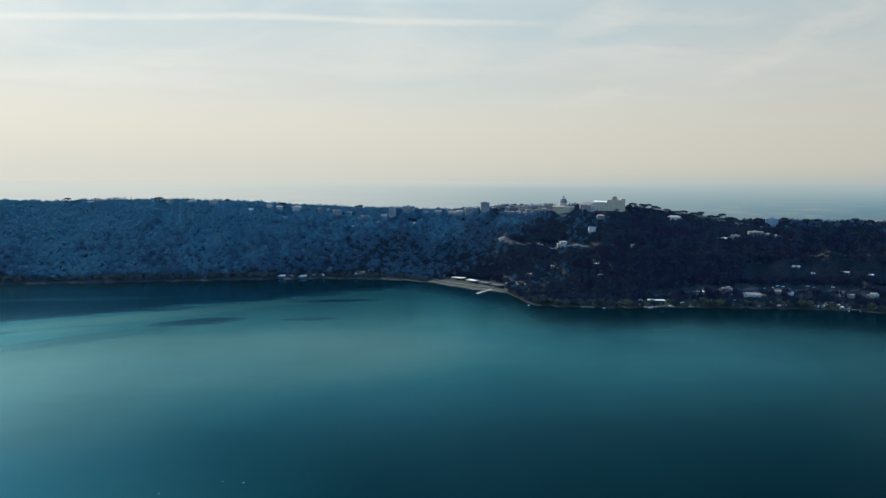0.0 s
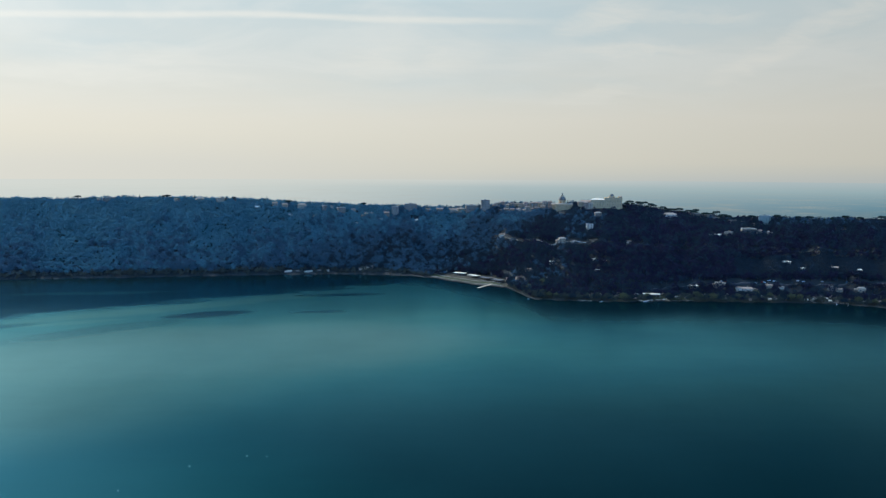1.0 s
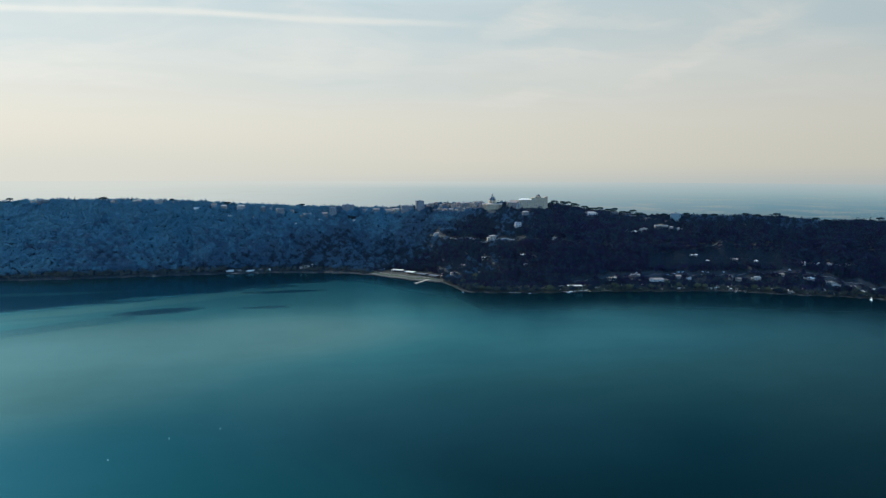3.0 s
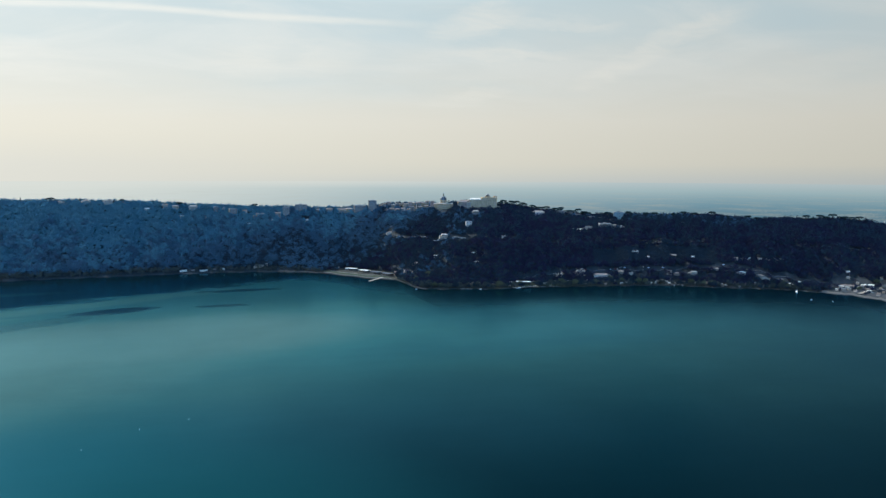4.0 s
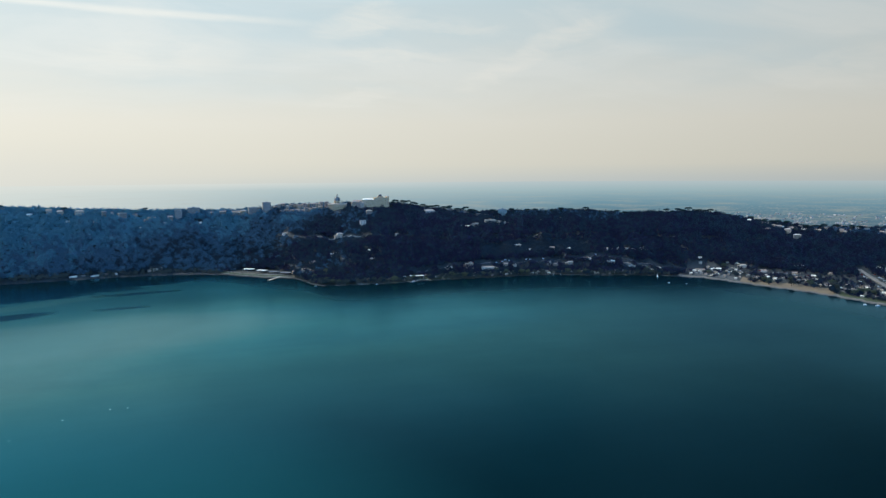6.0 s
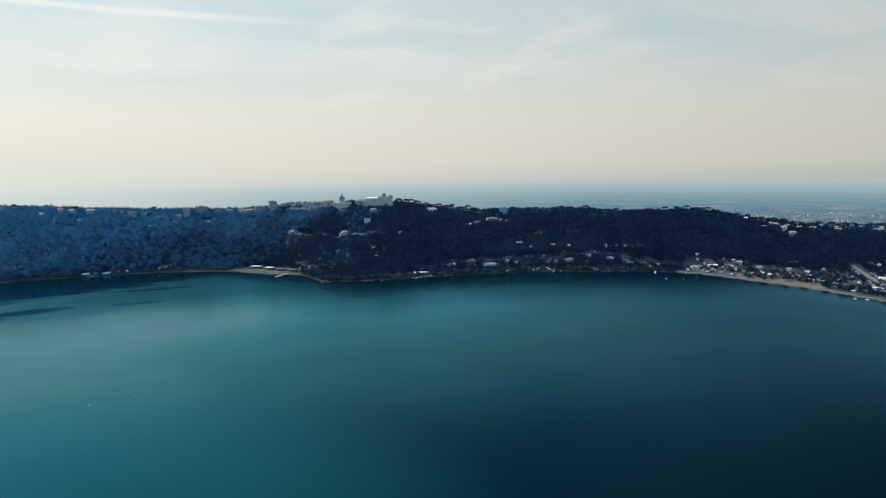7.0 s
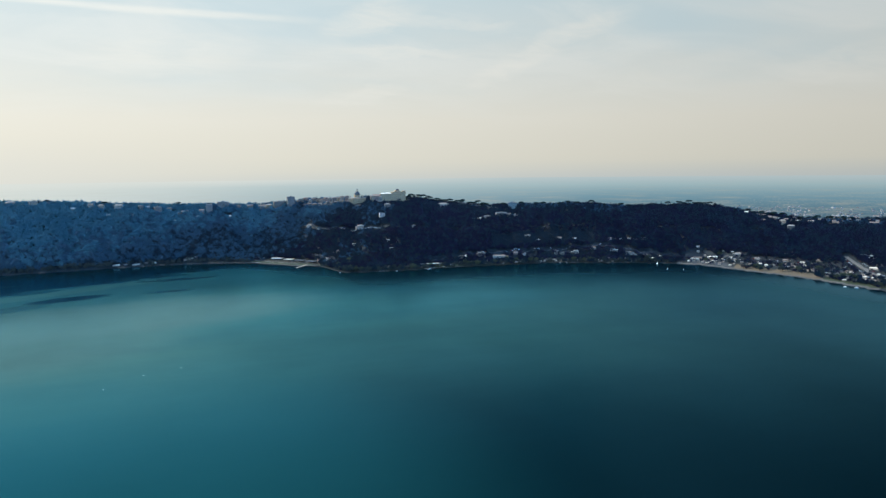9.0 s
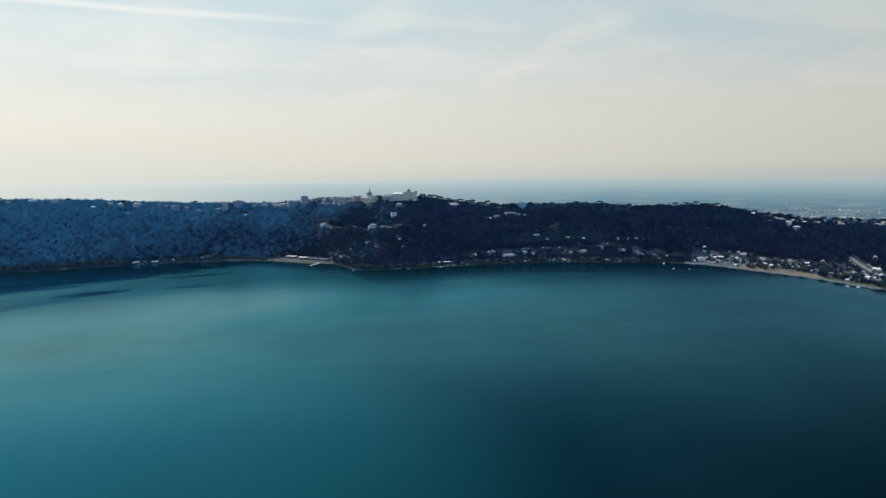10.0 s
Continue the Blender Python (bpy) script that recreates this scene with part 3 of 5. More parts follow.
def add_box(bm, x0, x1, y0, y1, z0, z1, taper=0.0):
    vs = [bm.verts.new(p) for p in ((x0, y0, z0), (x1, y0, z0), (x1, y1, z0), (x0, y1, z0), (x0 + taper, y0 + taper, z1), (x1 - taper, y0 + taper, z1), (x1 - taper, y1 - taper, z1), (x0 + taper, y1 - taper, z1))]
    for f in ((3, 2, 1, 0), (4, 5, 6, 7), (0, 1, 5, 4), (1, 2, 6, 5), (2, 3, 7, 6), (3, 0, 4, 7)):
        bm.faces.new([vs[i] for i in f])
    return vs


def add_turned(bm, profile, sides=16, x=0.0, y=0.0):
    """A turned solid from (radius, height) pairs, closed at both ends."""
    rings = [[bm.verts.new((x + r * math.cos(2 * math.pi * k / sides), y + r * math.sin(2 * math.pi * k / sides), z)) for k in range(sides)] for r, z in profile]
    for a, b in zip(rings, rings[1:]):
        for k in range(sides):
            bm.faces.new((a[k], a[(k + 1) % sides], b[(k + 1) % sides], b[k]))
    bm.faces.new(rings[0][::-1])
    bm.faces.new(rings[-1])


def boxes(*dims):
    bm = bmesh.new()
    for dd in dims:
        add_box(bm, *dd)
    return bm


def part(name, bm, material, parent, label="", at=None):
    me = bpy.data.meshes.new(name)
    bm.to_mesh(me)
    bm.free()
    me.materials.append(material)
    ob = new(name, me)
    ob.parent = parent
    if at is not None:
        ob.matrix_basis = at
    return tagged(ob, label)


def share(name, me, parent, at):
    ob = new(name, me)
    ob.parent, ob.matrix_basis = parent, at
    return ob


def thing(name, m, label, category, group=""):
    ob = new(name)
    ob.empty_display_size = 0.5
    ob.matrix_basis = m
    return tagged(ob, label, category, group)


def band(name, th0, th1, d0, d1, lift, material, steps=40, rows=4, wave=0.0, taper=0.0):
    """A strip of ground cover along the shore, between two distances from the water."""
    th = np.linspace(th0, th1, steps)
    k = np.linspace(0, 1, rows)[:, None]
    wob = wave * np.sin(th * 5.3) + wave * 0.6 * np.sin(th * 11.7 + 1)
    wide = (d1 - d0 + wob) * (smooth((th - th0) / taper) if taper else 1.0)
    d = d0 + wob * 0.4 + wide * k
    r = shore_r(th)[None] + d
    z = polar_height(np.broadcast_to(th, r.shape), r) + lift
    a = np.radians(th)[None]
    pts = np.stack([CX + r * np.sin(a), CY + r * np.cos(a), z], -1)
    return new(name, grid_mesh(name, pts, material))


def ribbon(name, way, width, lift, material, step=6.0):
    """A road or path over the ground, through (x, y) places."""
    way = np.array(way, float)
    seg = np.hypot(*np.diff(way, axis=0).T)
    run = np.r_[0, np.cumsum(seg)]
    s = np.linspace(0, run[-1], max(4, int(run[-1] / step)))
    x, y = np.interp(s, run, way[:, 0]), np.interp(s, run, way[:, 1])
    ker = np.ones(5) / 5
    x[2:-2], y[2:-2] = np.convolve(x, ker, "valid"), np.convolve(y, ker, "valid")
    t = np.stack([np.gradient(x), np.gradient(y)], -1)
    t /= np.linalg.norm(t, axis=1, keepdims=True)
    nrm = np.stack([-t[:, 1], t[:, 0]], -1)
    k = np.linspace(-0.5, 0.5, 3)[:, None, None] * width
    xy = np.stack([x, y], -1)[None] + nrm[None] * k
    z = np.broadcast_to(height(x, y)[None], xy.shape[:2]) + lift
    top = np.concatenate([xy, z[..., None]], -1)
    skirt = top.copy()[[0]]
    skirt[..., 2] -= 6.0
    skirt2 = top.copy()[[-1]]
    skirt2[..., 2] -= 6.0
    return new(name, grid_mesh(name, np.concatenate([skirt, top, skirt2]), material, False))


# ---------------------------------------------------------------- ground, lake and distance
th_cols = np.unique(np.r_[np.arange(-180, -60, 5.0), np.arange(-60, 66, 0.3), np.arange(66, 181, 4.0), 180.0])
rs, rr = shore_r(th_cols), rim_r(th_cols)
lines = [rs + q for q in (-60, -25, -8, -2, 1, 4, 9, 16, 24, 34, 46, 60)]
lines += [rs + 60 + (rr - rs - 60) * q for q in np.linspace(0.04, 1, 34)]
lines += [rr + (PLAIN_R - rr) * q for q in (0.03, 0.07, 0.13, 0.2, 0.3, 0.42, 0.56, 0.7, 0.85, 1.0)]
rad = np.stack(lines)
ang = np.broadcast_to(np.radians(th_cols), rad.shape)
zed = polar_height(np.broadcast_to(th_cols, rad.shape), np.minimum(rad, PLAIN_R))
ground = new("ground", grid_mesh("ground", np.stack([CX + rad * np.sin(ang), CY + rad * np.cos(ang), zed], -1), M["ground"]))
tagged(ground, "dark wooded crater slope rising from the lake to a rim", "hillside", kind="structure")

far_r = np.linspace(PLAIN_R - 10, FAR_R, 20)
far_t = np.linspace(-180, 180, 145)
fr, ft = np.meshgrid(far_r, far_t, indexing="ij")
fz = PLAIN_Z + (FAR_Z - PLAIN_Z) * np.clip((fr - PLAIN_R) / (FAR_R - PLAIN_R), 0, 1) - 0.1
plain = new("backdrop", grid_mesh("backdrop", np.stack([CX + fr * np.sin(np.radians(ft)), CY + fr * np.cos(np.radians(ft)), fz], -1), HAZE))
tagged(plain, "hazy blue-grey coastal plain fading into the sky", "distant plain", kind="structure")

wa = np.linspace(-180, 180, 721)
back = np.r_[-40.0, -10, 0, 15, 35, 60, 90, 130, 180, 240, 320, 450, 600][:, None]
rg = np.concatenate([shore_r(wa)[None] - back, np.linspace(0.19, 0.0, 4)[:, None] * shore_r(wa)[None]])[::-1]
ag = np.broadcast_to(np.radians(wa), rg.shape)
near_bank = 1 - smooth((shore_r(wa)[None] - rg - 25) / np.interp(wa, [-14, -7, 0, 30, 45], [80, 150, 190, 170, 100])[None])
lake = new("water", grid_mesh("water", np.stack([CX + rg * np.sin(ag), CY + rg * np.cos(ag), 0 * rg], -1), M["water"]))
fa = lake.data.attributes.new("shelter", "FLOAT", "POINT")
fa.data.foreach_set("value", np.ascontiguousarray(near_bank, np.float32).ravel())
tagged(lake, "deep teal lake water lightly ruffled by wind", "lake", kind="structure")

tagged(band("beach", 39.2, 61, -3, 17, 0.25, M["sand"], 90, 5, 2.5), "brown sand beach along the lake", "beach", kind="structure")
tagged(band("shingle", 39.2, 61, -4, 4, 0.35, M["wet_sand"], 90, 4, 1.0), "dark wet shingle at the waterline", "shore", kind="structure")
tagged(band("meadow", 45.5, 54.6, 11, 62, 0.3, M["dry_grass"], 60, 6, 4.0), "dry tan grass field behind the beach", "meadow", kind="structure")
tagged(band("lawn", 55, 63, 14, 50, 0.35, M["lawn"], 40, 6, 3.0), "green lawn behind the beach", "lawn", kind="structure")
tagged(band("quay", -9.0, -2.1, 2, 104, 0.35, M["quay_ground"], 60, 14, 2.0, 3.4), "pale gravel quay of the rowing venue", "quay", kind="structure")
tagged(band("lawn", -8.6, -2.9, 14, 34, 0.7, M["lawn"], 60, 3, 0.6), "narrow strip of grass along the quay", "lawn", kind="structure")
tagged(band("quay_wall", -8.9, -2.5, 0.5, 2.6, 0.9, M["gravel"], 60, 3, 0.3), "grey stone edge wall of the quay", "quay wall", kind="structure")
tagged(band("quay_path", -8.2, -2.6, 38, 41, 0.8, M["stone"], 60, 3, 0.5), "pale paved path along the quay", "path", kind="structure")
tagged(band("verge", -8.6, -2.6, 4, 12, 0.6, M["wet_sand"], 60, 3, 0.4), "strip of dry brown grass at the quay's edge", "verge", kind="structure")
tagged(band("quay_path", -8.5, -2.7, 12.5, 14.5, 0.85, M["stone"], 60, 3, 0.2), "pale paved waterside path of the quay", "path", kind="structure")
tagged(band("shore_wall", 9.6, 14.2, 0.5, 2.6, 0.7, M["stone"], 60, 3, 0.5), "pale low wall along the landing", "wall", kind="structure")
tagged(band("lawn", 10.6, 14.4, 4, 34, 0.4, M["lawn"], 40, 5, 1.5), "bright green garden lawn by the boathouse", "lawn", kind="structure")
tagged(band("yard", 54.8, 61.5, 52, 96, 0.3, M["sand"], 50, 6, 3.0), "pale sandy yard between the beach buildings", "yard", kind="structure")
tagged(band("yard", 40.8, 45.2, 22, 58, 0.3, M["asphalt"], 40, 6, 2.0), "pale paved yard of the beach club", "yard", kind="structure")
tagged(band("shore_path", 6.5, 20, 2, 9, 0.3, M["lawn"], 60, 3, 1.5), "grassy bank along the lake", "bank", kind="structure")
ROADS = [
    ("road", [(96, 1408), (108, 1390), (120, 1372), (142, 1336)], 4.0, 0.7, "gravel", "narrow lane climbing to the town"),
    ("road", [(128, 1352), (142, 1336), (163, 1313), (184, 1293), (222, 1274), (262, 1258)], 4.5, 1.0, "stone", "pale walled hillside road"),
    ("road", [(142, 1334), (200, 1272), (262, 1242), (330, 1230), (420, 1231), (520, 1226), (669, 1175), (800, 1128), (924, 1082), (1110, 1020), (1303, 952)], 6, 1.6, "gravel", "narrow terrace road across the wooded slope"),
    ("road", [(1101, 757), (1080, 720), (1055, 675), (1034, 640), (1010, 600)], 8, 0.6, "paving", "pale grey lakeside access road"),
    ("road", [(330, 1082), (420, 1092), (520, 1084), (640, 1068), (740, 1030), (830, 975), (900, 915), (960, 850), (1000, 790), (1040, 700)], 6, 0.5, "asphalt", "narrow asphalt shore road"),
]
for nm, way, wide, lift, mt, lab in ROADS:
    tagged(ribbon(nm, way, wide, lift, M[mt]), lab, "road", kind="structure")


# ---------------------------------------------------------------- buildings
def facing(x, y, turn=0.0):
    """The turn that sets a building's front (its -y side) towards the lake."""
    return -float(bearing(x, y)[0]) + turn


def window_mesh(w, h, name):
    bm = boxes((-w / 2 - 0.12, -w / 2, -0.1, 0.05, -0.1, h + 0.12), (w / 2, w / 2 + 0.12, -0.1, 0.05, -0.1, h + 0.12), (-w / 2, w / 2, -0.1, 0.05, h, h + 0.12), (-w / 2 - 0.2, w / 2 + 0.2, -0.2, 0.05, -0.2, -0.1), (-0.04, 0.04, -0.05, 0.04, -0.1, h))
    me = bpy.data.meshes.new(name)
    bm.to_mesh(me)
    bm.free()
    me.materials.append(M["concrete"])
    return me


def pane_mesh(w, h):
    bm = boxes((-w / 2, w / 2, -0.02, 0.04, -0.1, h))
    me = bpy.data.meshes.new("pane")
    bm.to_mesh(me)
    bm.free()
    me.materials.append(M["glass"])
    return me


def shutter_mesh(w, h):
    bm = boxes((-w - 0.12, -w / 2 - 0.12, -0.16, 0.02, -0.1, h), (w / 2 + 0.12, w + 0.12, -0.16, 0.02, -0.1, h))
    me = bpy.data.meshes.new("shutters")
    bm.to_mesh(me)
    bm.free()
    me.materials.append(M["shutter"])
    return me


WIN = {"small": (window_mesh(0.95, 1.4, "window"), pane_mesh(0.95, 1.4), shutter_mesh(0.95, 1.4)), "tall": (window_mesh(1.4, 2.4, "window"), pane_mesh(1.4, 2.4), shutter_mesh(1.4, 2.4))}


def add_window(parent, m, kind="small", shutters=False):
    w = share("window", WIN[kind][0], parent, m)
    share("pane", WIN[kind][1], w, Matrix())
    if shutters:
        share("shutters", WIN[kind][2], w, Matrix())


def facade(parent, w, y, z0, z1, kind="small", pitch=5.4, shutters=False, turn=0.0, off=(0, 0)):
    """Rows of windows on one face of a building."""
    storeys = max(1, int((z1 - z0) / 3.3))
    cols = max(1, int(w / pitch))
    base = pose(off[0], off[1], 0, 0, 0, turn)
    for s in range(storeys):
        for c in range(cols):
            add_window(parent, base @ pose((c + 0.5) * w / cols - w / 2, y - 0.03, z0 + 1.0 + s * (z1 - z0) / storeys), kind, shutters)


def gable_roof(w, d, z, rise, over=0.5, hip=0.0):
    bm = bmesh.new()
    x, y, t = w / 2 + over, d / 2 + over, 0.28
    lo = [bm.verts.new(p) for p in ((-x, -y, z - 0.1), (x, -y, z - 0.1), (x, y, z - 0.1), (-x, y, z - 0.1))]
    up = [bm.verts.new((p.co.x, p.co.y, p.co.z + t)) for p in lo]
    a, b = bm.verts.new((-x + hip, 0, z + rise)), bm.verts.new((x - hip, 0, z + rise))
    bm.faces.new(lo[::-1])
    for i in range(4):
        bm.faces.new((lo[i], lo[(i + 1) % 4], up[(i + 1) % 4], up[i]))
    bm.faces.new((up[0], up[1], b, a))
    bm.faces.new((up[2], up[3], a, b))
    bm.faces.new((up[1], up[2], b))
    bm.faces.new((up[3], up[0], a))
    return bm


CLEAR = []                       # (x, y, radius): ground kept free of trees
rng = random.Random(5)


def house(x, y, w, h, wall="plaster_cream", roof="tile", form="gable", label="", group="", turn=0.0, depth=0.0, shutters=False, name="house", category="house", windows=True, lift=0.0, screen=False):
    d = depth or min(max(0.62 * w, 6.0), 14.0)
    th, r = bearing(x, y)
    ox, oy = math.sin(radians(th)), math.cos(radians(th))
    cx, cy = x + ox * d / 2, y + oy * d / 2
    z = float(height(x, y)) + lift
    e = thing(name, pose(cx, cy, z, 0, 0, facing(cx, cy, turn)), label, category, group)
    rise = 0.0 if form == "flat" else min(0.22 * d + 0.4, h * 0.35)
    hw = max(2.6, h - rise)
    bm = boxes((-w / 2, w / 2, -d / 2, d / 2, -5.0, hw), (-w / 2 - 0.08, w / 2 + 0.08, -d / 2 - 0.08, d / 2 + 0.08, -5.0, 0.6))
    part("wall", bm, M[wall], e)
    if form == "flat":
        bm = boxes((-w / 2 - 0.35, w / 2 + 0.35, -d / 2 - 0.35, d / 2 + 0.35, hw - 0.05, hw + 0.25), (-w / 2 - 0.1, w / 2 + 0.1, -d / 2 - 0.1, -d / 2 + 0.2, hw + 0.25, hw + 0.8), (-w / 2 - 0.1, w / 2 + 0.1, d / 2 - 0.2, d / 2 + 0.1, hw + 0.25, hw + 0.8))
        part("roof", bm, M[roof], e)
        if w > 14:
            part("roof_hut", boxes((-w * 0.12, w * 0.1, -1.6, 1.8, hw + 0.25, hw + 2.6)), M[wall], e)
    else:
        part("roof", gable_roof(w, d, hw, rise, 0.5, min(d * 0.45, w * 0.3) if form == "hip" else 0.0), M[roof], e)
        part("chimney", boxes((w * 0.22, w * 0.22 + 0.7, -0.2, 0.5, hw, hw + rise + 0.9), (w * 0.22 - 0.1, w * 0.22 + 0.8, -0.3, 0.6, hw + rise + 0.7, hw + rise + 0.9)), M[wall], e)
    if w > 9 and h < 14 and name != "canopy":
        s = 1 if rng.random() < 0.5 else -1
        aw, ad, ah = w * rng.uniform(0.3, 0.45), d * rng.uniform(0.6, 0.8), hw * rng.uniform(0.5, 0.7)
        ax, ay = s * (w / 2 + aw / 2 - 0.1), d * 0.08
        wing = part("side_wing", boxes((ax - aw / 2, ax + aw / 2, ay - ad / 2, ay + ad / 2, -5.0, ah)), M[wall], e)
        bm = gable_roof(aw, ad, ah, min(1.6, 0.2 * ad), 0.4)
        bmesh.ops.translate(bm, verts=bm.verts, vec=(ax, ay, 0))
        part("wing_roof", bm, M["tile" if form == "flat" and roof == "concrete" else roof], wing)
    if windows:
        facade(e, w, -d / 2, 0, hw, shutters=shutters)
        facade(e, d, -w / 2, 0, hw, turn=-90, pitch=5.5)
        facade(e, d, -w / 2, 0, hw, turn=90, pitch=5.5)
    reach = max(w, d) / 2
    CLEAR.append((cx, cy, reach + (0.5 if screen else 2.0)))
    if not screen:
        CLEAR.append((x - ox * 6, y - oy * 6, reach * 0.45))
    return e


WALLS = {"w": ("plaster_white", "white-plastered"), "c": ("plaster_cream", "cream-plastered"), "o": ("plaster_ochre", "ochre-plastered"), "p": ("plaster_pink", "salmon-plastered"), "g": ("plaster_grey", "grey-rendered")}
ROOFS = {"t": ("tile", "gable", "terracotta tiled roof"), "h": ("tile_pale", "hip", "hipped tile roof"), "f": ("concrete", "flat", "flat concrete roof"), "s": ("white_roof", "gable", "white sheet-metal roof"), "d": ("dark_roof", "flat", "dark flat roof")}


def district(rows, group, where, shutters=False, small=False, screen=False):
    """Rows of (x, y, width, height, look): the look's letters are the wall and the roof."""
    for x, y, w, h, look_ in rows:
        (wm, wl), (rm, form, rl) = WALLS[look_[0]], ROOFS[look_[1]]
        w, h = w * (0.8 if small else 0.9), h * (0.64 if small else 0.9 if h < 13 else 1.0)
        kind = "shed" if h < 5 and small else "house" if h < 16 else "apartment_building"
        house(x, y, w, h, wm, rm, form, f"{wl} {'block' if h >= 16 else kind} with {rl}, {where}", group, rng.uniform(-9, 9), shutters=shutters, name=kind, category=kind.replace("_", " "), windows=h >= 5, screen=screen)


district([(x, y, w * 0.7, h * 0.86, k) for x, y, w, h, k in [(-738, 1509, 40, 15, "gf"), (-541, 1516, 32, 12, "ch"), (-492, 1517, 42, 13, "cf"), (-462, 1519, 14, 12, "ct"), (-375, 1516, 18, 15, "ct"), (-353, 1516, 22, 14, "ch"), (-314, 1512, 31, 18, "ch"),
          (-266, 1520, 16, 16, "gf"), (-250, 1524, 11, 15, "wt"), (-228, 1513, 27, 18, "gf"), (-203, 1524, 15, 14, "ct"), (-167, 1508, 30, 12, "gt"), (-410, 1500, 16, 13, "ws"), (-335, 1490, 14, 9, "ws"), (-282, 1486, 15, 10, "wt"), (-190, 1480, 14, 8, "ws"), (-590, 1512, 18, 13, "ct"), (-140, 1495, 15, 9, "ws")]], "houses of the western rim", "among trees on the crater rim", screen=True)
district([(-110, 1526, 17, 26, "gf"), (-128, 1518, 13, 14, "gt"), (-76, 1549, 31, 20, "gf"), (-66, 1512, 27, 6, "ws"), (22, 1558, 26, 13, "ct"), (62, 1546, 30, 17, "gf"), (38, 1556, 18, 13, "oh"),
          (-10, 1552, 16, 15, "gt"), (-40, 1556, 18, 11, "ct")], "houses below the old town", "on the crater rim", screen=True)
house(92, 1538, 19, 27, "plaster_grey", "dark_roof", "flat", "tall grey tower block with a dark flat roof on the rim", "houses below the old town", 0, 16, name="apartment_building", category="apartment building")
old = []
for k in range(13):
    old.append((112 + 9.6 * k, 1552 - 6.2 * k + (k % 3) * 4, rng.uniform(9, 12.5), 12 + (k * 7 % 5) + 0.22 * k, ("ot", "ct", "pt", "ch", "gt")[k % 5]))
for k in range(9):
    old.append((124 + 12.6 * k, 1522 - 6.5 * k, rng.uniform(9, 13), 9 + (k * 5 % 4), ("ct", "gt", "ot", "wt", "pt")[k % 5]))
district(old, "old town houses", "packed along the ridge", True)
district([(288, 1450, 12, 17, "ot"), (299, 1452, 12, 16, "pt"), (309, 1450, 10, 14, "ch"), (311, 1383, 15, 15, "gh"), (277, 1300, 14, 14, "wf"), (221, 1279, 14, 10, "ch"), (336, 1236, 8, 5, "wt"), (180, 1486, 10, 15, "gt")], "houses on the slope", "on the wooded slope", True)
district([(114, 1200, 11, 11, "wt"), (128, 1170, 10, 9, "wt"), (149, 1184, 13, 9, "ct"), (191, 1196, 12, 7, "ws"), (259, 1170, 10, 5, "ws"), (275, 1156, 6, 4, "wt"), (256, 1130, 10, 5, "gs"), (119, 1383, 13, 6, "wt"),
          (140, 1150, 8, 6, "gt"), (206, 1072, 9, 6, "wt"), (182, 1068, 7, 5, "gt"), (236, 1066, 8, 5, "wt")], "houses above the quay", "half hidden by trees", small=True)
house(472, 1430, 27, 15, "plaster_white", "tile_pale", "hip", "large white villa with a hipped roof below stone pines", "villas of the eastern rim", 8, 15, name="villa", category="villa")
house(640, 1362, 22, 19, "blue_panel", "concrete", "flat", "pale blue clad block with a flat roof on the rim", "villas of the eastern rim", 0, 14, name="apartment_building", category="apartment building")
district([(x, y, w * 0.85, h * 0.68, k) for x, y, w, h, k in [(519, 1490, 20, 15, "wf"), (532, 1449, 22, 15, "gf"), (556, 1441, 20, 13, "gf"), (520, 1302, 25, 7, "ws"), (547, 1305, 22, 11, "cf"), (581, 1298, 34, 12, "cf"), (620, 1300, 20, 9, "wf"),
          (587, 1388, 18, 11, "cf"), (607, 1381, 18, 8, "gf"), (619, 1357, 15, 8, "ct"), (663, 1352, 11, 7, "ct"), (710, 1292, 9, 6, "wt"), (754, 1281, 11, 8, "ct"), (563, 1415, 18, 12, "gt")]], "villas of the eastern rim", "spread below the eastern rim")
district([(443, 1078, 20, 11, "cf"), (402, 1080, 15, 7, "ws"), (478, 1070, 30, 9, "wt"), (519, 1072, 11, 9, "ct"), (538, 1070, 10, 7, "wt"), (611, 1060, 10, 10, "wf"), (625, 1058, 13, 10, "ct"), (651, 1044, 14, 12, "ch"),
          (578, 1140, 17, 4, "ws"), (596, 1122, 10, 4, "ws"), (643, 1110, 15, 8, "gt"), (690, 1036, 12, 7, "wt"), (726, 1016, 15, 6, "ws"), (560, 1056, 16, 6, "gt"), (500, 1052, 14, 6, "ws"), (755, 1000, 13, 6, "ct")], "houses along the shore road", "behind lakeside trees", small=True, screen=True)
district([(743, 1056, 8, 9, "wt"), (771, 1060, 10, 6, "ws"), (788, 1050, 10, 6, "wt"), (803, 1046, 9, 5, "ws"), (822, 1041, 18, 5, "ws"), (757, 1060, 8, 5, "ct"), (672, 1090, 10, 5, "ws")], "row of cottages on the slope", "in a row on the slope", small=True)
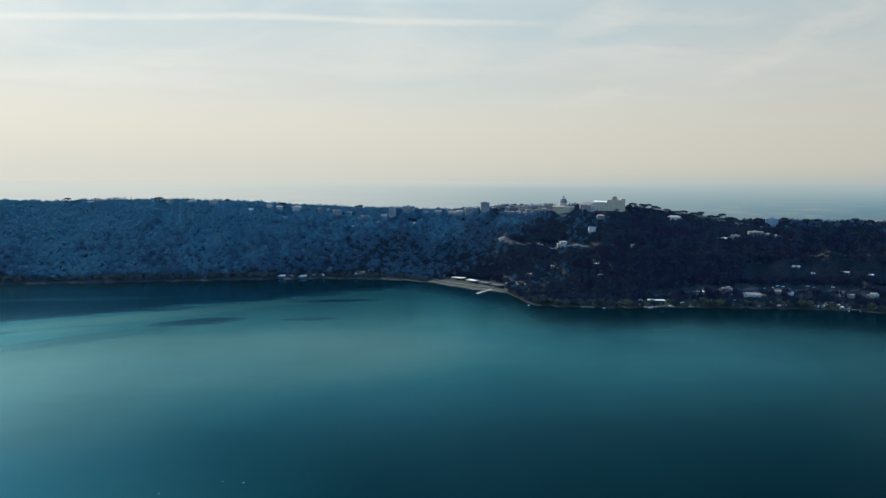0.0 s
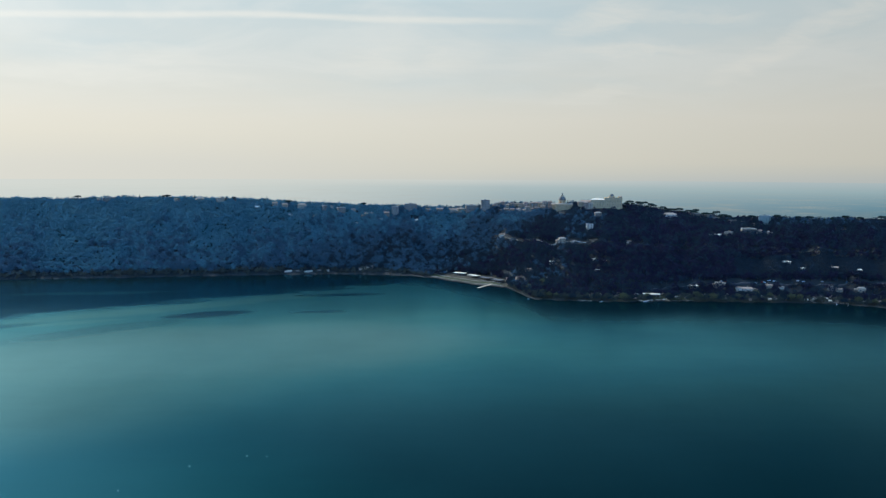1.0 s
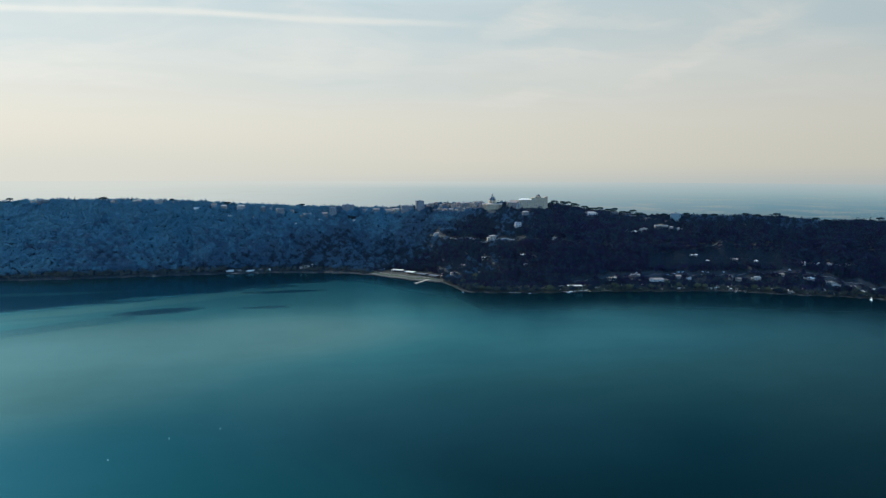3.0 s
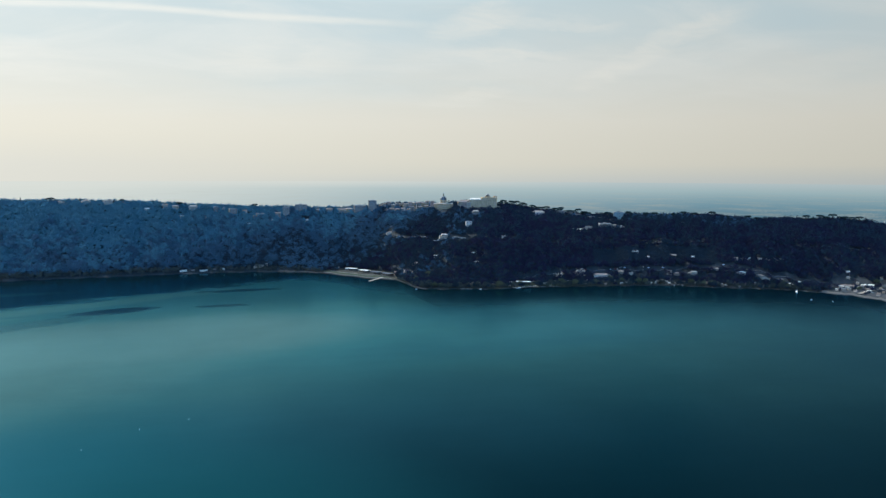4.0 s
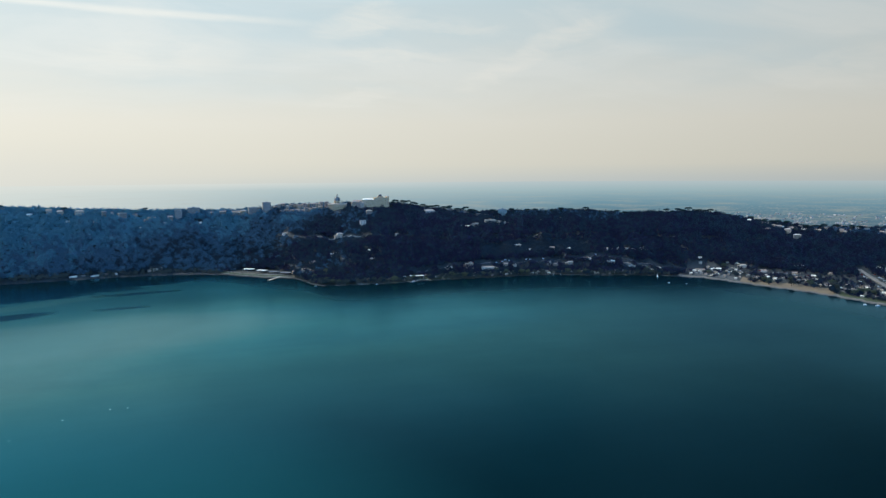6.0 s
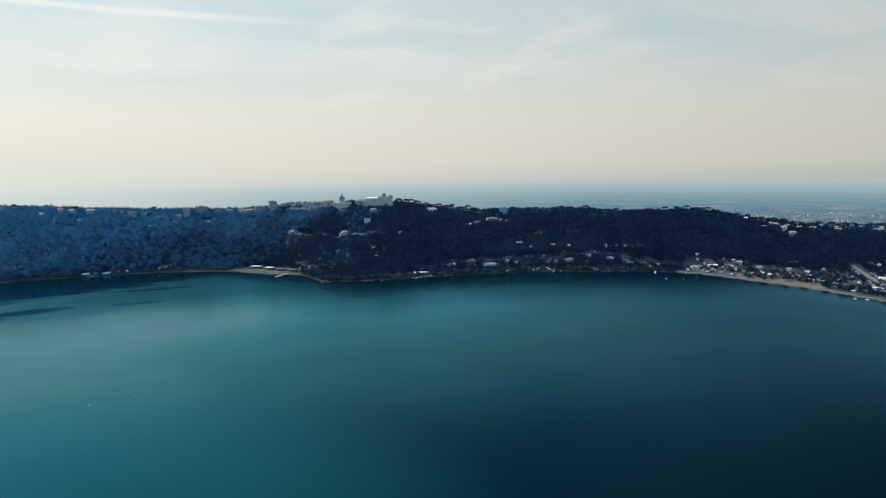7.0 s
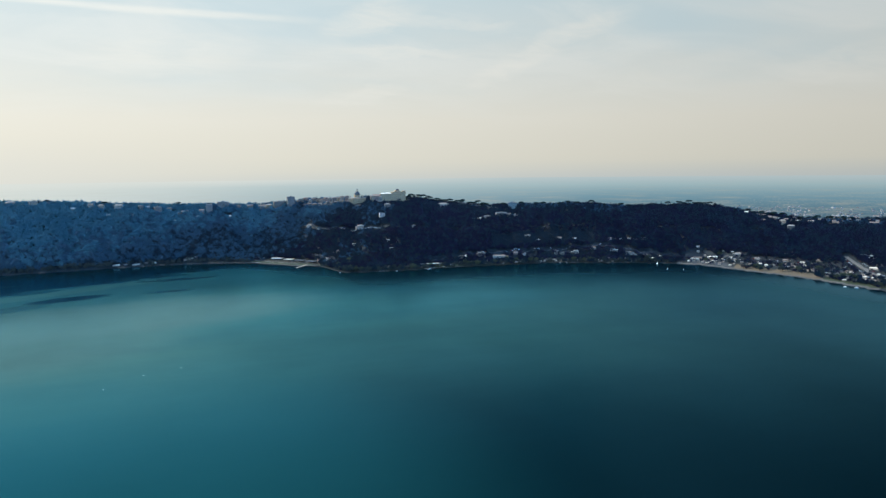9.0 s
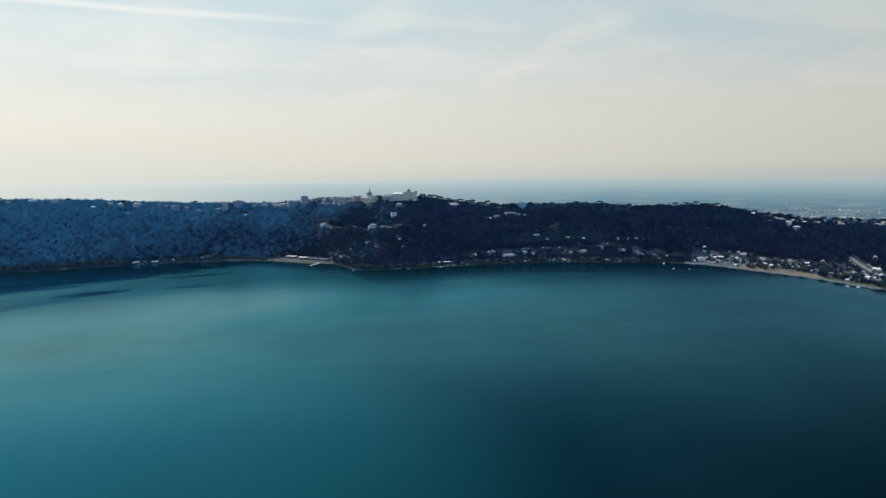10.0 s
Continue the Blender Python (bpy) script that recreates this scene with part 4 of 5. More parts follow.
district([(x, y, w * 0.8, h * 0.78, k) for x, y, w, h, k in [(949, 888, 20, 13, "wh"), (884, 934, 28, 8, "ct"), (910, 915, 22, 8, "ws"), (931, 903, 18, 8, "ct"), (965, 851, 16, 8, "wt"), (1034, 832, 18, 8, "ws"), (999, 808, 16, 9, "ct"), (870, 930, 18, 6, "ws"), (982, 782, 16, 7, "gt"),
          (989, 752, 14, 7, "ws"), (930, 868, 20, 6, "gf"), (1045, 766, 15, 8, "ct"), (1071, 766, 12, 7, "wt"), (840, 952, 16, 6, "ct"), (815, 968, 13, 5, "ws"), (1010, 776, 12, 6, "ws")]], "beach club buildings", "behind the beach", small=True)
district([(1225, 1084, 18, 13, "gt"), (1221, 1050, 15, 17, "ch"), (1196, 998, 17, 16, "gh"), (1456, 1108, 15, 12, "ct"), (1420, 968, 24, 11, "ct"), (1182, 1074, 16, 11, "gt"), (1458, 1054, 17, 13, "wt"), (1260, 1070, 14, 11, "ct"),
          (1300, 1040, 14, 12, "gt"), (1345, 1010, 16, 12, "ct")], "houses on the low northern rim", "among trees on the low rim")
district([(1088, 688, 14, 6, "ws"), (1080, 664, 16, 6, "wf"), (1058, 658, 16, 6, "ws"), (976, 611, 22, 5.5, "ws"), (1112, 706, 22, 7, "ws"), (1128, 730, 20, 7, "ws"), (1142, 752, 18, 7, "ws"), (1066, 628, 14, 7, "ws"), (1098, 640, 14, 7, "wt")], "lakeside sheds", "beside the access road", small=True)


# ---------------------------------------------------------------- the church and the palace
def church(x, y):
    z = float(height(x, y)) - 6
    e = thing("church", pose(x, y, z, 0, 0, facing(x, y, -4)), "domed baroque church of pale stone on the ridge", "church")
    part("wall", boxes((-13, 13, -17, 17, -8, 14), (-22, 22, -8, 8, -8, 14), (-22.5, 22.5, -8.5, 8.5, 13.2, 14), (-13.5, 13.5, -17.5, 17.5, 13.2, 14), (-13, 13, -17, 17, 14, 14.6)), M["palace_plaster"], e)
    part("roof", gable_roof(26, 34, 14.6, 3.2, 0.3, 9), M["tile_pale"], e)
    for sx in (-1, 1):
        wing = gable_roof(9.5, 16, 14.0, 2.6, 0.3)
        bmesh.ops.translate(wing, verts=wing.verts, vec=(sx * 17.4, 0, 0))
        part("wing_roof", wing, M["tile_pale"], e)
    bm = bmesh.new()
    add_turned(bm, [(8.4, 14), (8.4, 16), (7.6, 16), (7.6, 22), (8.3, 22), (8.3, 23)], 16)
    drum = part("drum", bm, M["palace_plaster"], e)
    for k in range(8):
        add_window(drum, pose(0, 0, 0, 0, 0, k * 45 + 22.5) @ pose(0, -7.62, 17.6), "tall")
    bm = bmesh.new()
    add_turned(bm, [(7.3 * math.cos(a) ** 0.9, 23 + 8.6 * math.sin(a)) for a in np.linspace(0, 1.32, 9)], 16)
    dome = part("dome", bm, M["lead"], e, "grey lead dome")
    for k in range(8):
        bm = bmesh.new()
        pts = [(7.85 * math.cos(a) ** 0.9, 23 + 9.7 * math.sin(a)) for a in np.linspace(0, 1.3, 9)]
        vs = [[bm.verts.new((r, s, h)) for s in (-0.25, 0.25)] + [bm.verts.new((r - 0.4, s, h - 0.2)) for s in (0.25, -0.25)] for r, h in pts]
        for a, b in zip(vs, vs[1:]):
            for i in range(4):
                bm.faces.new((a[i], a[(i + 1) % 4], b[(i + 1) % 4], b[i]))
        part("rib", bm, M["concrete"], dome, at=pose(0, 0, 0, 0, 0, k * 45))
    bm = bmesh.new()
    add_turned(bm, [(1.9, 32), (1.9, 33), (1.4, 33), (1.4, 36), (1.9, 36), (1.9, 36.4), (1.2, 37.6), (0.25, 38.6)], 10)
    lantern = part("lantern", bm, M["plaster_cream"], e)
    part("cross", boxes((-0.12, 0.12, -0.12, 0.12, 38.5, 41), (-0.7, 0.7, -0.1, 0.1, 39.8, 40.05)), M["steel"], lantern)
    facade(e, 24, -17, 1, 13, "small", 4.0)
    for sx in (-1, 1):
        facade(e, 8, -8, 1, 13, "small", 4.0, off=(sx * 17.5, 0))
    CLEAR.append((x, y, 24))
    CLEAR.append((x - 3, y - 26, 20))
    CLEAR.append((x - 3, y - 46, 14))


def palace(x, y):
    z = float(height(x, y)) - 2
    e = thing("palace", pose(x, y, z, 0, 0, facing(x, y, -3)), "long warm beige plastered palace with corner towers above the town", "palace")
    part("wall", boxes((-32, 32, -15, 15, -12, 17), (-32.6, 32.6, -15.6, 15.6, -12, 2.5), (-32.5, 32.5, -15.5, 15.5, 16.4, 17)), M["palace_plaster"], e)
    part("roof", gable_roof(27, 30, 17, 3.0, 0.6, 5), M["white_roof"], e, "white sheet roof", pose(-18, 0, 0))
    part("upper_storey", boxes((-4, 32.4, -15.3, 15.3, 17, 21.5), (-4.4, 32.8, -15.7, 15.7, 20.9, 21.7)), M["palace_plaster"], e)
    for cx, w, h, dome_ in ((11, 6.0, 3.2, True), (28.5, 3.8, 2.6, False)):
        t = part("tower", boxes((cx - w, cx + w, -9, 5, 21.5, 21.5 + h), (cx - w - 0.4, cx + w + 0.4, -9.4, 5.4, 21 + h, 21.8 + h)), M["palace_plaster"], e)
        bm = bmesh.new()
        if dome_:
            add_turned(bm, [(4.4, 22 + h - 0.3), (4.4, 23.2 + h)] + [(4.3 * math.cos(a), 23.2 + h + 2.9 * math.sin(a)) for a in np.linspace(0.05, 1.45, 7)], 16, cx, -2)
            part("observatory_dome", bm, M["lead"], t, "grey observatory dome")
        else:
            bm.free()
            bm = gable_roof(2 * w, 14, 21.7 + h, 1.2, 0.4, 3)
            bmesh.ops.translate(bm, verts=bm.verts, vec=(cx, -2, 0))
            part("tower_roof", bm, M["tile_pale"], t)
        facade(t, 2 * w, -9, 21.2, 21.5 + h, pitch=3.4, off=(cx, 0))
    facade(e, 62, -15, 2.5, 16, "small", 5.0)
    facade(e, 28, -32, 2.5, 16, "tall", 5.0, turn=90)
    facade(e, 28, -32, 2.5, 16, "tall", 5.0, turn=-90)
    bm = gable_roof(20, 24, 12.5, 3.2)
    wing = part("wing", boxes((-54, -33, -9, 13, -10, 12.5)), M["plaster_ochre"], e, "ochre side wing")
    bmesh.ops.translate(bm, verts=bm.verts, vec=(-43.5, 2, 0))
    part("wing_roof", bm, M["tile"], wing)
    facade(wing, 19, -9, 0, 12, "small", 3.8, off=(-43.5, 0))
    CLEAR.extend([(x, y, 38), (x - 22, y - 8, 24), (x - 10, y - 34, 24), (x + 14, y - 34, 24), (x - 40, y - 12, 22)])


church(252, 1470)
palace(345, 1462)


# ---------------------------------------------------------------- the far town on the plain
tr0 = np.random.RandomState(31)
tv, tf = [], []
while len(tf) < 6 * 380:
    b, rad_ = tr0.uniform(43, 70), PLAIN_R + 40 + 300 * tr0.uniform(0, 1) ** 1.6
    if math.sin(b * 1.9 + rad_ * 0.011) + math.sin(b * 4.1 - rad_ * 0.02) < -0.2:
        continue
    x, y = CX + rad_ * math.sin(radians(b)), CY + rad_ * math.cos(radians(b))
    z0 = PLAIN_Z + (FAR_Z - PLAIN_Z) * (rad_ - PLAIN_R) / (FAR_R - PLAIN_R)
    w, dp, h = tr0.uniform(3, 9), tr0.uniform(3, 6), tr0.uniform(1.5, 4.0)
    k0, c_, s_ = len(tv), math.cos(b * 9), math.sin(b * 9)
    for zz in (z0 - 1.5, z0 + h):
        tv += [(x + px_ * w * c_ - py_ * dp * s_, y + px_ * w * s_ + py_ * dp * c_, zz) for px_, py_ in ((-0.5, -0.5), (0.5, -0.5), (0.5, 0.5), (-0.5, 0.5))]
    tf += [tuple(k0 + q for q in f_) for f_ in ((3, 2, 1, 0), (4, 5, 6, 7), (0, 1, 5, 4), (1, 2, 6, 5), (2, 3, 7, 6), (3, 0, 4, 7))]
tagged(new("far_town", mesh_from("far_town", tv, tf, M["far_wall"])), "pale houses of a town far out on the plain", "town", kind="stuff")


# ---------------------------------------------------------------- quay, piers, boats and cars
def at_shore(b, d):
    rad_ = float(shore_r(b)) + d
    return CX + rad_ * math.sin(radians(b)), CY + rad_ * math.cos(radians(b))


def canopy(x, y, w, d, h, turn, roof, lab):
    z = float(height(x, y)) + 0.3
    e = thing("canopy", pose(x, y, z, 0, 0, turn), lab, "shelter", "shelters on the quay")
    part("roof", boxes((-w / 2, w / 2, -d / 2, d / 2, h, h + 0.35), (-w / 2 - 0.2, w / 2 + 0.2, -d / 2 - 0.2, -d / 2, h - 0.25, h + 0.45), (-w / 2 - 0.2, w / 2 + 0.2, d / 2, d / 2 + 0.2, h - 0.25, h + 0.45)), M[roof], e)
    part("back_wall", boxes((-w / 2, w / 2, d / 2 - 0.3, d / 2 - 0.05, -1.5, h)), M["shutter"], e)
    for sx in np.linspace(-w / 2 + 0.6, w / 2 - 0.6, 5):
        part("post", boxes((sx - 0.15, sx + 0.15, -d / 2 + 0.4, -d / 2 + 0.7, -1.5, h)), M["steel"], e)
    CLEAR.append((x, y, w / 2 + 4))


def jetty(x0, y0, x1, y1, wide, lab, z=0.9):
    ln = math.hypot(x1 - x0, y1 - y0)
    e = thing("jetty", pose(x0, y0, z, 0, 0, math.degrees(math.atan2(y1 - y0, x1 - x0))), lab, "jetty", "jetties")
    n = max(6, int(ln / 2.0))
    for k in range(n):
        part("plank", boxes((k * ln / n, (k + 1) * ln / n - 0.12, -wide / 2, wide / 2, 0, 0.3)), M["concrete"], e)
    for k in range(0, n + 1, 3):
        for s in (-1, 1):
            bm = bmesh.new()
            add_turned(bm, [(0.16, -4.0), (0.16, 0.7), (0.12, 0.75)], 8, k * ln / n, s * wide / 2)
            part("pile", bm, M["bark"], e)


def boat(x, y, ln, turn, lab, mast=0.0, cabin=False):
    e = thing("sailing_boat" if mast else "boat", pose(x, y, 0.0, 0, 0, turn), lab, "boat", "boats on the lake")
    bm = bmesh.new()
    rows = []
    for k in range(7):
        q = k / 6
        w = 0.17 * ln * math.sin(math.pi * min(0.9, 0.35 + 0.55 * (1 - q))) * (1 if q < 0.95 else 0.25)
        xx = (q - 0.5) * ln
        rows.append([bm.verts.new(p) for p in ((xx, -w, 0.13 * ln + 0.03 * ln * q), (xx, -w * 0.7, 0.02), (xx, 0, -0.06 * ln), (xx, w * 0.7, 0.02), (xx, w, 0.13 * ln + 0.03 * ln * q))])
    for a, b in zip(rows, rows[1:]):
        for i in range(4):
            bm.faces.new((a[i], b[i], b[i + 1], a[i + 1]))
        bm.faces.new((a[4], b[4], b[0], a[0]))
    bm.faces.new(rows[0])
    bm.faces.new(rows[-1][::-1])
    part("hull", bm, M["white_paint"], e)
    if cabin:
        part("cabin", boxes((-0.12 * ln, 0.16 * ln, -0.1 * ln, 0.1 * ln, 0.12 * ln, 0.27 * ln, 0.15)), M["white_paint"], e)
    if mast:
        bm = bmesh.new()
        add_turned(bm, [(0.07, 0.1), (0.04, mast)], 8, 0.05 * ln)
        part("mast", bm, M["steel"], e)
        bm = bmesh.new()
        a = [bm.verts.new(p) for p in ((0, -0.03, 1.2), (-0.48 * ln, -0.2, 1.3), (-0.02, -0.03, mast - 0.3))]
        b = [bm.verts.new((p.co.x, p.co.y + 0.03, p.co.z)) for p in a]
        bm.faces.new(a)
        bm.faces.new(b[::-1])
        for i in range(3):
            bm.faces.new((a[i], b[i], b[(i + 1) % 3], a[(i + 1) % 3]))
        part("sail", bm, M["white_paint"], e, "white furled-up triangular sail")


def buoy(x, y):
    e = thing("mooring_buoy", pose(x, y, 0), "small white mooring buoy floating on the lake", "buoy", "mooring buoys")
    bm = bmesh.new()
    add_turned(bm, [(0.1, -0.3)] + [(0.32 * math.cos(a), 0.05 + 0.3 * math.sin(a)) for a in np.linspace(-1.3, 1.3, 9)], 12)
    part("float", bm, M["white_paint"], e)
    bm = bmesh.new()
    add_turned(bm, [(0.04, 0.3), (0.04, 0.42), (0.08, 0.44), (0.08, 0.5)], 8)
    part("ring", bm, M["steel"], e)


def car(paint):
    e = thing("car", Matrix(), {"car_white": "white", "car_dark": "dark", "car_red": "red"}[paint] + " parked car beside the lakeside road", "car", "parked cars")
    bm = bmesh.new()
    prof = [(-2.1, 0.35), (-2.1, 0.85), (-1.9, 0.98), (-1.2, 1.0), (-0.7, 1.42), (0.8, 1.42), (1.45, 0.95), (2.1, 0.85), (2.15, 0.35)]
    l, r = ([bm.verts.new((x, s * 0.85, z)) for x, z in prof] for s in (-1, 1))
    bm.faces.new(l)
    bm.faces.new(r[::-1])
    for i in range(len(prof)):
        j = (i + 1) % len(prof)
        bm.faces.new((l[i], r[i], r[j], l[j]))
    part("body", bm, M[paint], e)
    part("windows", boxes((-1.0, 1.2, -0.87, 0.87, 1.02, 1.34, 0.012)), M["glass"], e)
    for sx in (-1.3, 1.35):
        for sy in (-0.8, 0.8):
            bm = bmesh.new()
            add_turned(bm, [(0.2, -0.1), (0.33, -0.1), (0.33, 0.1), (0.2, 0.1)], 12)
            part("wheel", bm, M["tyre"], e, at=pose(sx, sy, 0.33, 90, 0, 0))
    return e


canopy(29, 1279, 24, 11, 4.2, -30, "white_roof", "open shelter with a white sheet roof on the quay")
canopy(53, 1250, 22, 11, 4.2, -45, "white_roof", "open shelter with a white sheet roof on the quay")
canopy(74, 1228, 24, 12, 4.0, -48, "dark_roof", "low building with a dark flat roof on the quay")
canopy(94, 1203, 24, 12, 4.0, -50, "dark_roof", "low building with a dark flat roof on the quay")
canopy(326, 1056, 26, 9, 4.5, -8, "white_roof", "boathouse with a white roof by the lake")
jetty(84, 1187, 56, 1141, 6.0, "pale jetty running out from the quay", 1.2)
jetty(282, 1054, 308, 1029, 4.0, "pale concrete-edged landing stage by the boathouse", 0.8)
landing = thing("landing_wall", Matrix(), "curved pale concrete wall of the boat landing", "wall")
curve_ = [(308, 1029), (315, 1033), (323, 1037), (332, 1040), (342, 1043), (350, 1047), (358, 1053), (364, 1059), (368, 1064)]
for (x0, y0), (x1, y1) in zip(curve_, curve_[1:]):
    ln = math.hypot(x1 - x0, y1 - y0)
    part("wall_block", boxes((0.05, ln - 0.05, -0.8, 0.8, -3.0, 1.3), (0.0, ln, -1.0, 1.0, 1.3, 1.55)), M["white_paint"], landing, at=pose(x0, y0, 0, 0, 0, math.degrees(math.atan2(y1 - y0, x1 - x0))))
jetty(580, 1032, 618, 1016, 3.5, "low wooden landing stage under the trees")
jetty(915, 905, 856, 874, 6.0, "pale slipway running across the beach", 3.2)
jetty(206, 1034, 226, 1028, 2.5, "low wooden landing stage under the trees")
boat(772, 919, 8, 70, "white sailing boat moored off the beach", 6.0)
for x, y, ln, t in ((745, 847, 7, 20), (769, 828, 6, 60), (893, 548, 9, 120), (884, 562, 7, 110), (307, 1028, 6, 15), (595, 1012, 6, 40), (610, 1008, 5, 70), (632, 1006, 5, 30), (240, 1026, 6, 5), (130, 1046, 6, -30)):
    boat(x, y, ln * 0.7, t, "small white motor boat on the lake", cabin=ln > 6)
for x, y in ((-127, 431), (-141, 432), (-175, 415), (-206, 378)):
    buoy(x, y)
models = [car("car_white"), car("car_dark"), car("car_red")]
cr = random.Random(3)
for k in range(26):
    q = k / 25
    x, y = 1092 - 76 * q + (8.5 if k % 2 else -9.5), 737 - 122 * q + (-5 if k % 2 else 4)
    m = pose(x, y, float(height(x, y)) + 0.3, 0, 0, 60 + 90 * (k % 2) + cr.uniform(-5, 5))
    if k < 3:
        models[k].matrix_basis = m
    else:
        copy_thing(models[(0, 1, 0, 2, 0, 1, 0)[k % 7]], m)
shore_road = np.array(ROADS[4][1], float)
for k in range(34):
    j, q = cr.randrange(1, 9), cr.random()
    p = shore_road[j] * (1 - q) + shore_road[j + 1] * q
    t = shore_road[j + 1] - shore_road[j]
    t = t / np.hypot(*t)
    x, y = p[0] - t[1] * 4.4, p[1] + t[0] * 4.4
    copy_thing(models[(0, 1, 0, 0, 2)[k % 5]], pose(x, y, float(height(x, y)) + 0.45, 0, 0, math.degrees(math.atan2(t[1], t[0]))))
row_ = []
for k in range(9):
    x, y = at_shore(33.6 + 0.72 * k, 34 + (k * 17) % 30)
    row_.append((round(x), round(y), 9 + (k * 5) % 7, 5.5 + (k * 3) % 3, ("ws", "wt", "ws", "ct", "ws")[k % 5]))
district(row_, "houses along the shore road", "by the shore road", small=True)
hr = random.Random(21)
huts = []
while len(huts) < 74:
    b, dd = hr.uniform(40.5, 61.5), hr.uniform(26, 135)
    if (45.5 < b < 54.6 and dd < 66) or (b > 54 and dd < 62 and hr.random() < 0.8):
        continue
    x, y = at_shore(b, dd)
    if any((x - p) ** 2 + (y - q) ** 2 < (r + 5) ** 2 for p, q, r in CLEAR):
        continue
    w = hr.uniform(4, 8)
    huts.append((round(x), round(y), w, hr.uniform(3.0, 4.6), hr.choice(("ws", "wt", "gd", "cf", "ws", "ct", "gs"))))
    CLEAR.append((x, y, w / 2 + 1))
district(huts, "huts behind the beach", "behind the beach", small=True)
huts = []
while len(huts) < 66:
    x, y = at_shore(hr.uniform(4, 39), hr.uniform(9, 40))
    if any((x - p) ** 2 + (y - q) ** 2 < (r + 4) ** 2 for p, q, r in CLEAR):
        continue
    w = hr.uniform(3.6, 7)
    huts.append((round(x), round(y), w, hr.uniform(3.4, 5.0), hr.choice(("ws", "wt", "gt", "ct", "ws"))))
    CLEAR.append((x, y, w / 2 + 1))
district(huts, "huts along the shore", "half hidden by lakeside trees", small=True, screen=True)
rim_rows = []
for k in range(17):
    b = 45.2 + 0.66 * k + hr.uniform(-0.2, 0.2)
    rad_ = float(rim_r(b)) - hr.uniform(-12, 34)
    rim_rows.append((round(CX + rad_ * math.sin(radians(b))), round(CY + rad_ * math.cos(radians(b))), hr.uniform(8, 13), hr.uniform(8, 12), hr.choice(("wt", "gt", "wf", "ch", "ws"))))
district(rim_rows, "houses on the low northern rim", "among trees on the low rim")
district([(-164, 1322, 9, 7, "wt"), (-153, 1320, 12, 6, "wf"), (-140, 1322, 8, 4, "ws"), (-300, 1304, 12, 3.6, "ws"), (-284, 1305, 8, 3.6, "gt"), (-262, 1309, 13, 3.8, "ws"), (-244, 1313, 9, 3.8, "gt"), (-228, 1314, 8, 3.4, "ws"), (-8, 1308, 18, 4, "ws")],
         "cottages under the western slope", "under the wooded slope", small=True)


# ---------------------------------------------------------------- trees
PHI = (1 + 5 ** 0.5) / 2
ICO_V = np.array([(-1, PHI, 0), (1, PHI, 0), (-1, -PHI, 0), (1, -PHI, 0), (0, -1, PHI), (0, 1, PHI), (0, -1, -PHI), (0, 1, -PHI), (PHI, 0, -1), (PHI, 0, 1), (-PHI, 0, -1), (-PHI, 0, 1)]) / math.hypot(1, PHI)
ICO_F = np.array([(0, 11, 5), (0, 5, 1), (0, 1, 7), (0, 7, 10), (0, 10, 11), (1, 5, 9), (5, 11, 4), (11, 10, 2), (10, 7, 6), (7, 1, 8), (3, 9, 4), (3, 4, 2), (3, 2, 6), (3, 6, 8), (3, 8, 9), (4, 9, 5), (2, 4, 11), (6, 2, 10), (8, 6, 7), (9, 8, 1)])
dice = np.random.RandomState(11)


def tri_mesh(name, verts, tris, mats, slot=None):
    me = bpy.data.meshes.new(name)
    n, k = len(verts), len(tris)
    me.vertices.add(n)
    me.vertices.foreach_set("co", np.ascontiguousarray(verts, np.float32).ravel())
    me.loops.add(3 * k)
    me.loops.foreach_set("vertex_index", np.ascontiguousarray(tris, np.int32).ravel())
    me.polygons.add(k)
    me.polygons.foreach_set("loop_start", np.arange(0, 3 * k, 3, dtype=np.int32))
    for m in mats:
        me.materials.append(m)
    if slot is not None:
        me.polygons.foreach_set("material_index", np.ascontiguousarray(slot, np.int32))
    me.update(calc_edges=True)
    me.validate()
    return me


def clumps(centres, radii, squash=0.8, ragged=0.3):
    """Ragged leaf clumps: an array of corners and of triangles."""
    n = len(centres)
    wild = 1 + dice.uniform(-ragged, ragged, (n, 12, 1))
    turn = dice.uniform(0, 2 * math.pi, n)
    c, s = np.cos(turn)[:, None], np.sin(turn)[:, None]
    v = ICO_V[None] * wild
    v = np.stack([v[..., 0] * c - v[..., 1] * s, v[..., 0] * s + v[..., 1] * c, v[..., 2] * squash], -1)
    v = v * radii[:, None, None] + centres[:, None]
    f = ICO_F[None] + 12 * np.arange(n)[:, None, None]
    return v.reshape(-1, 3), f.reshape(-1, 3)


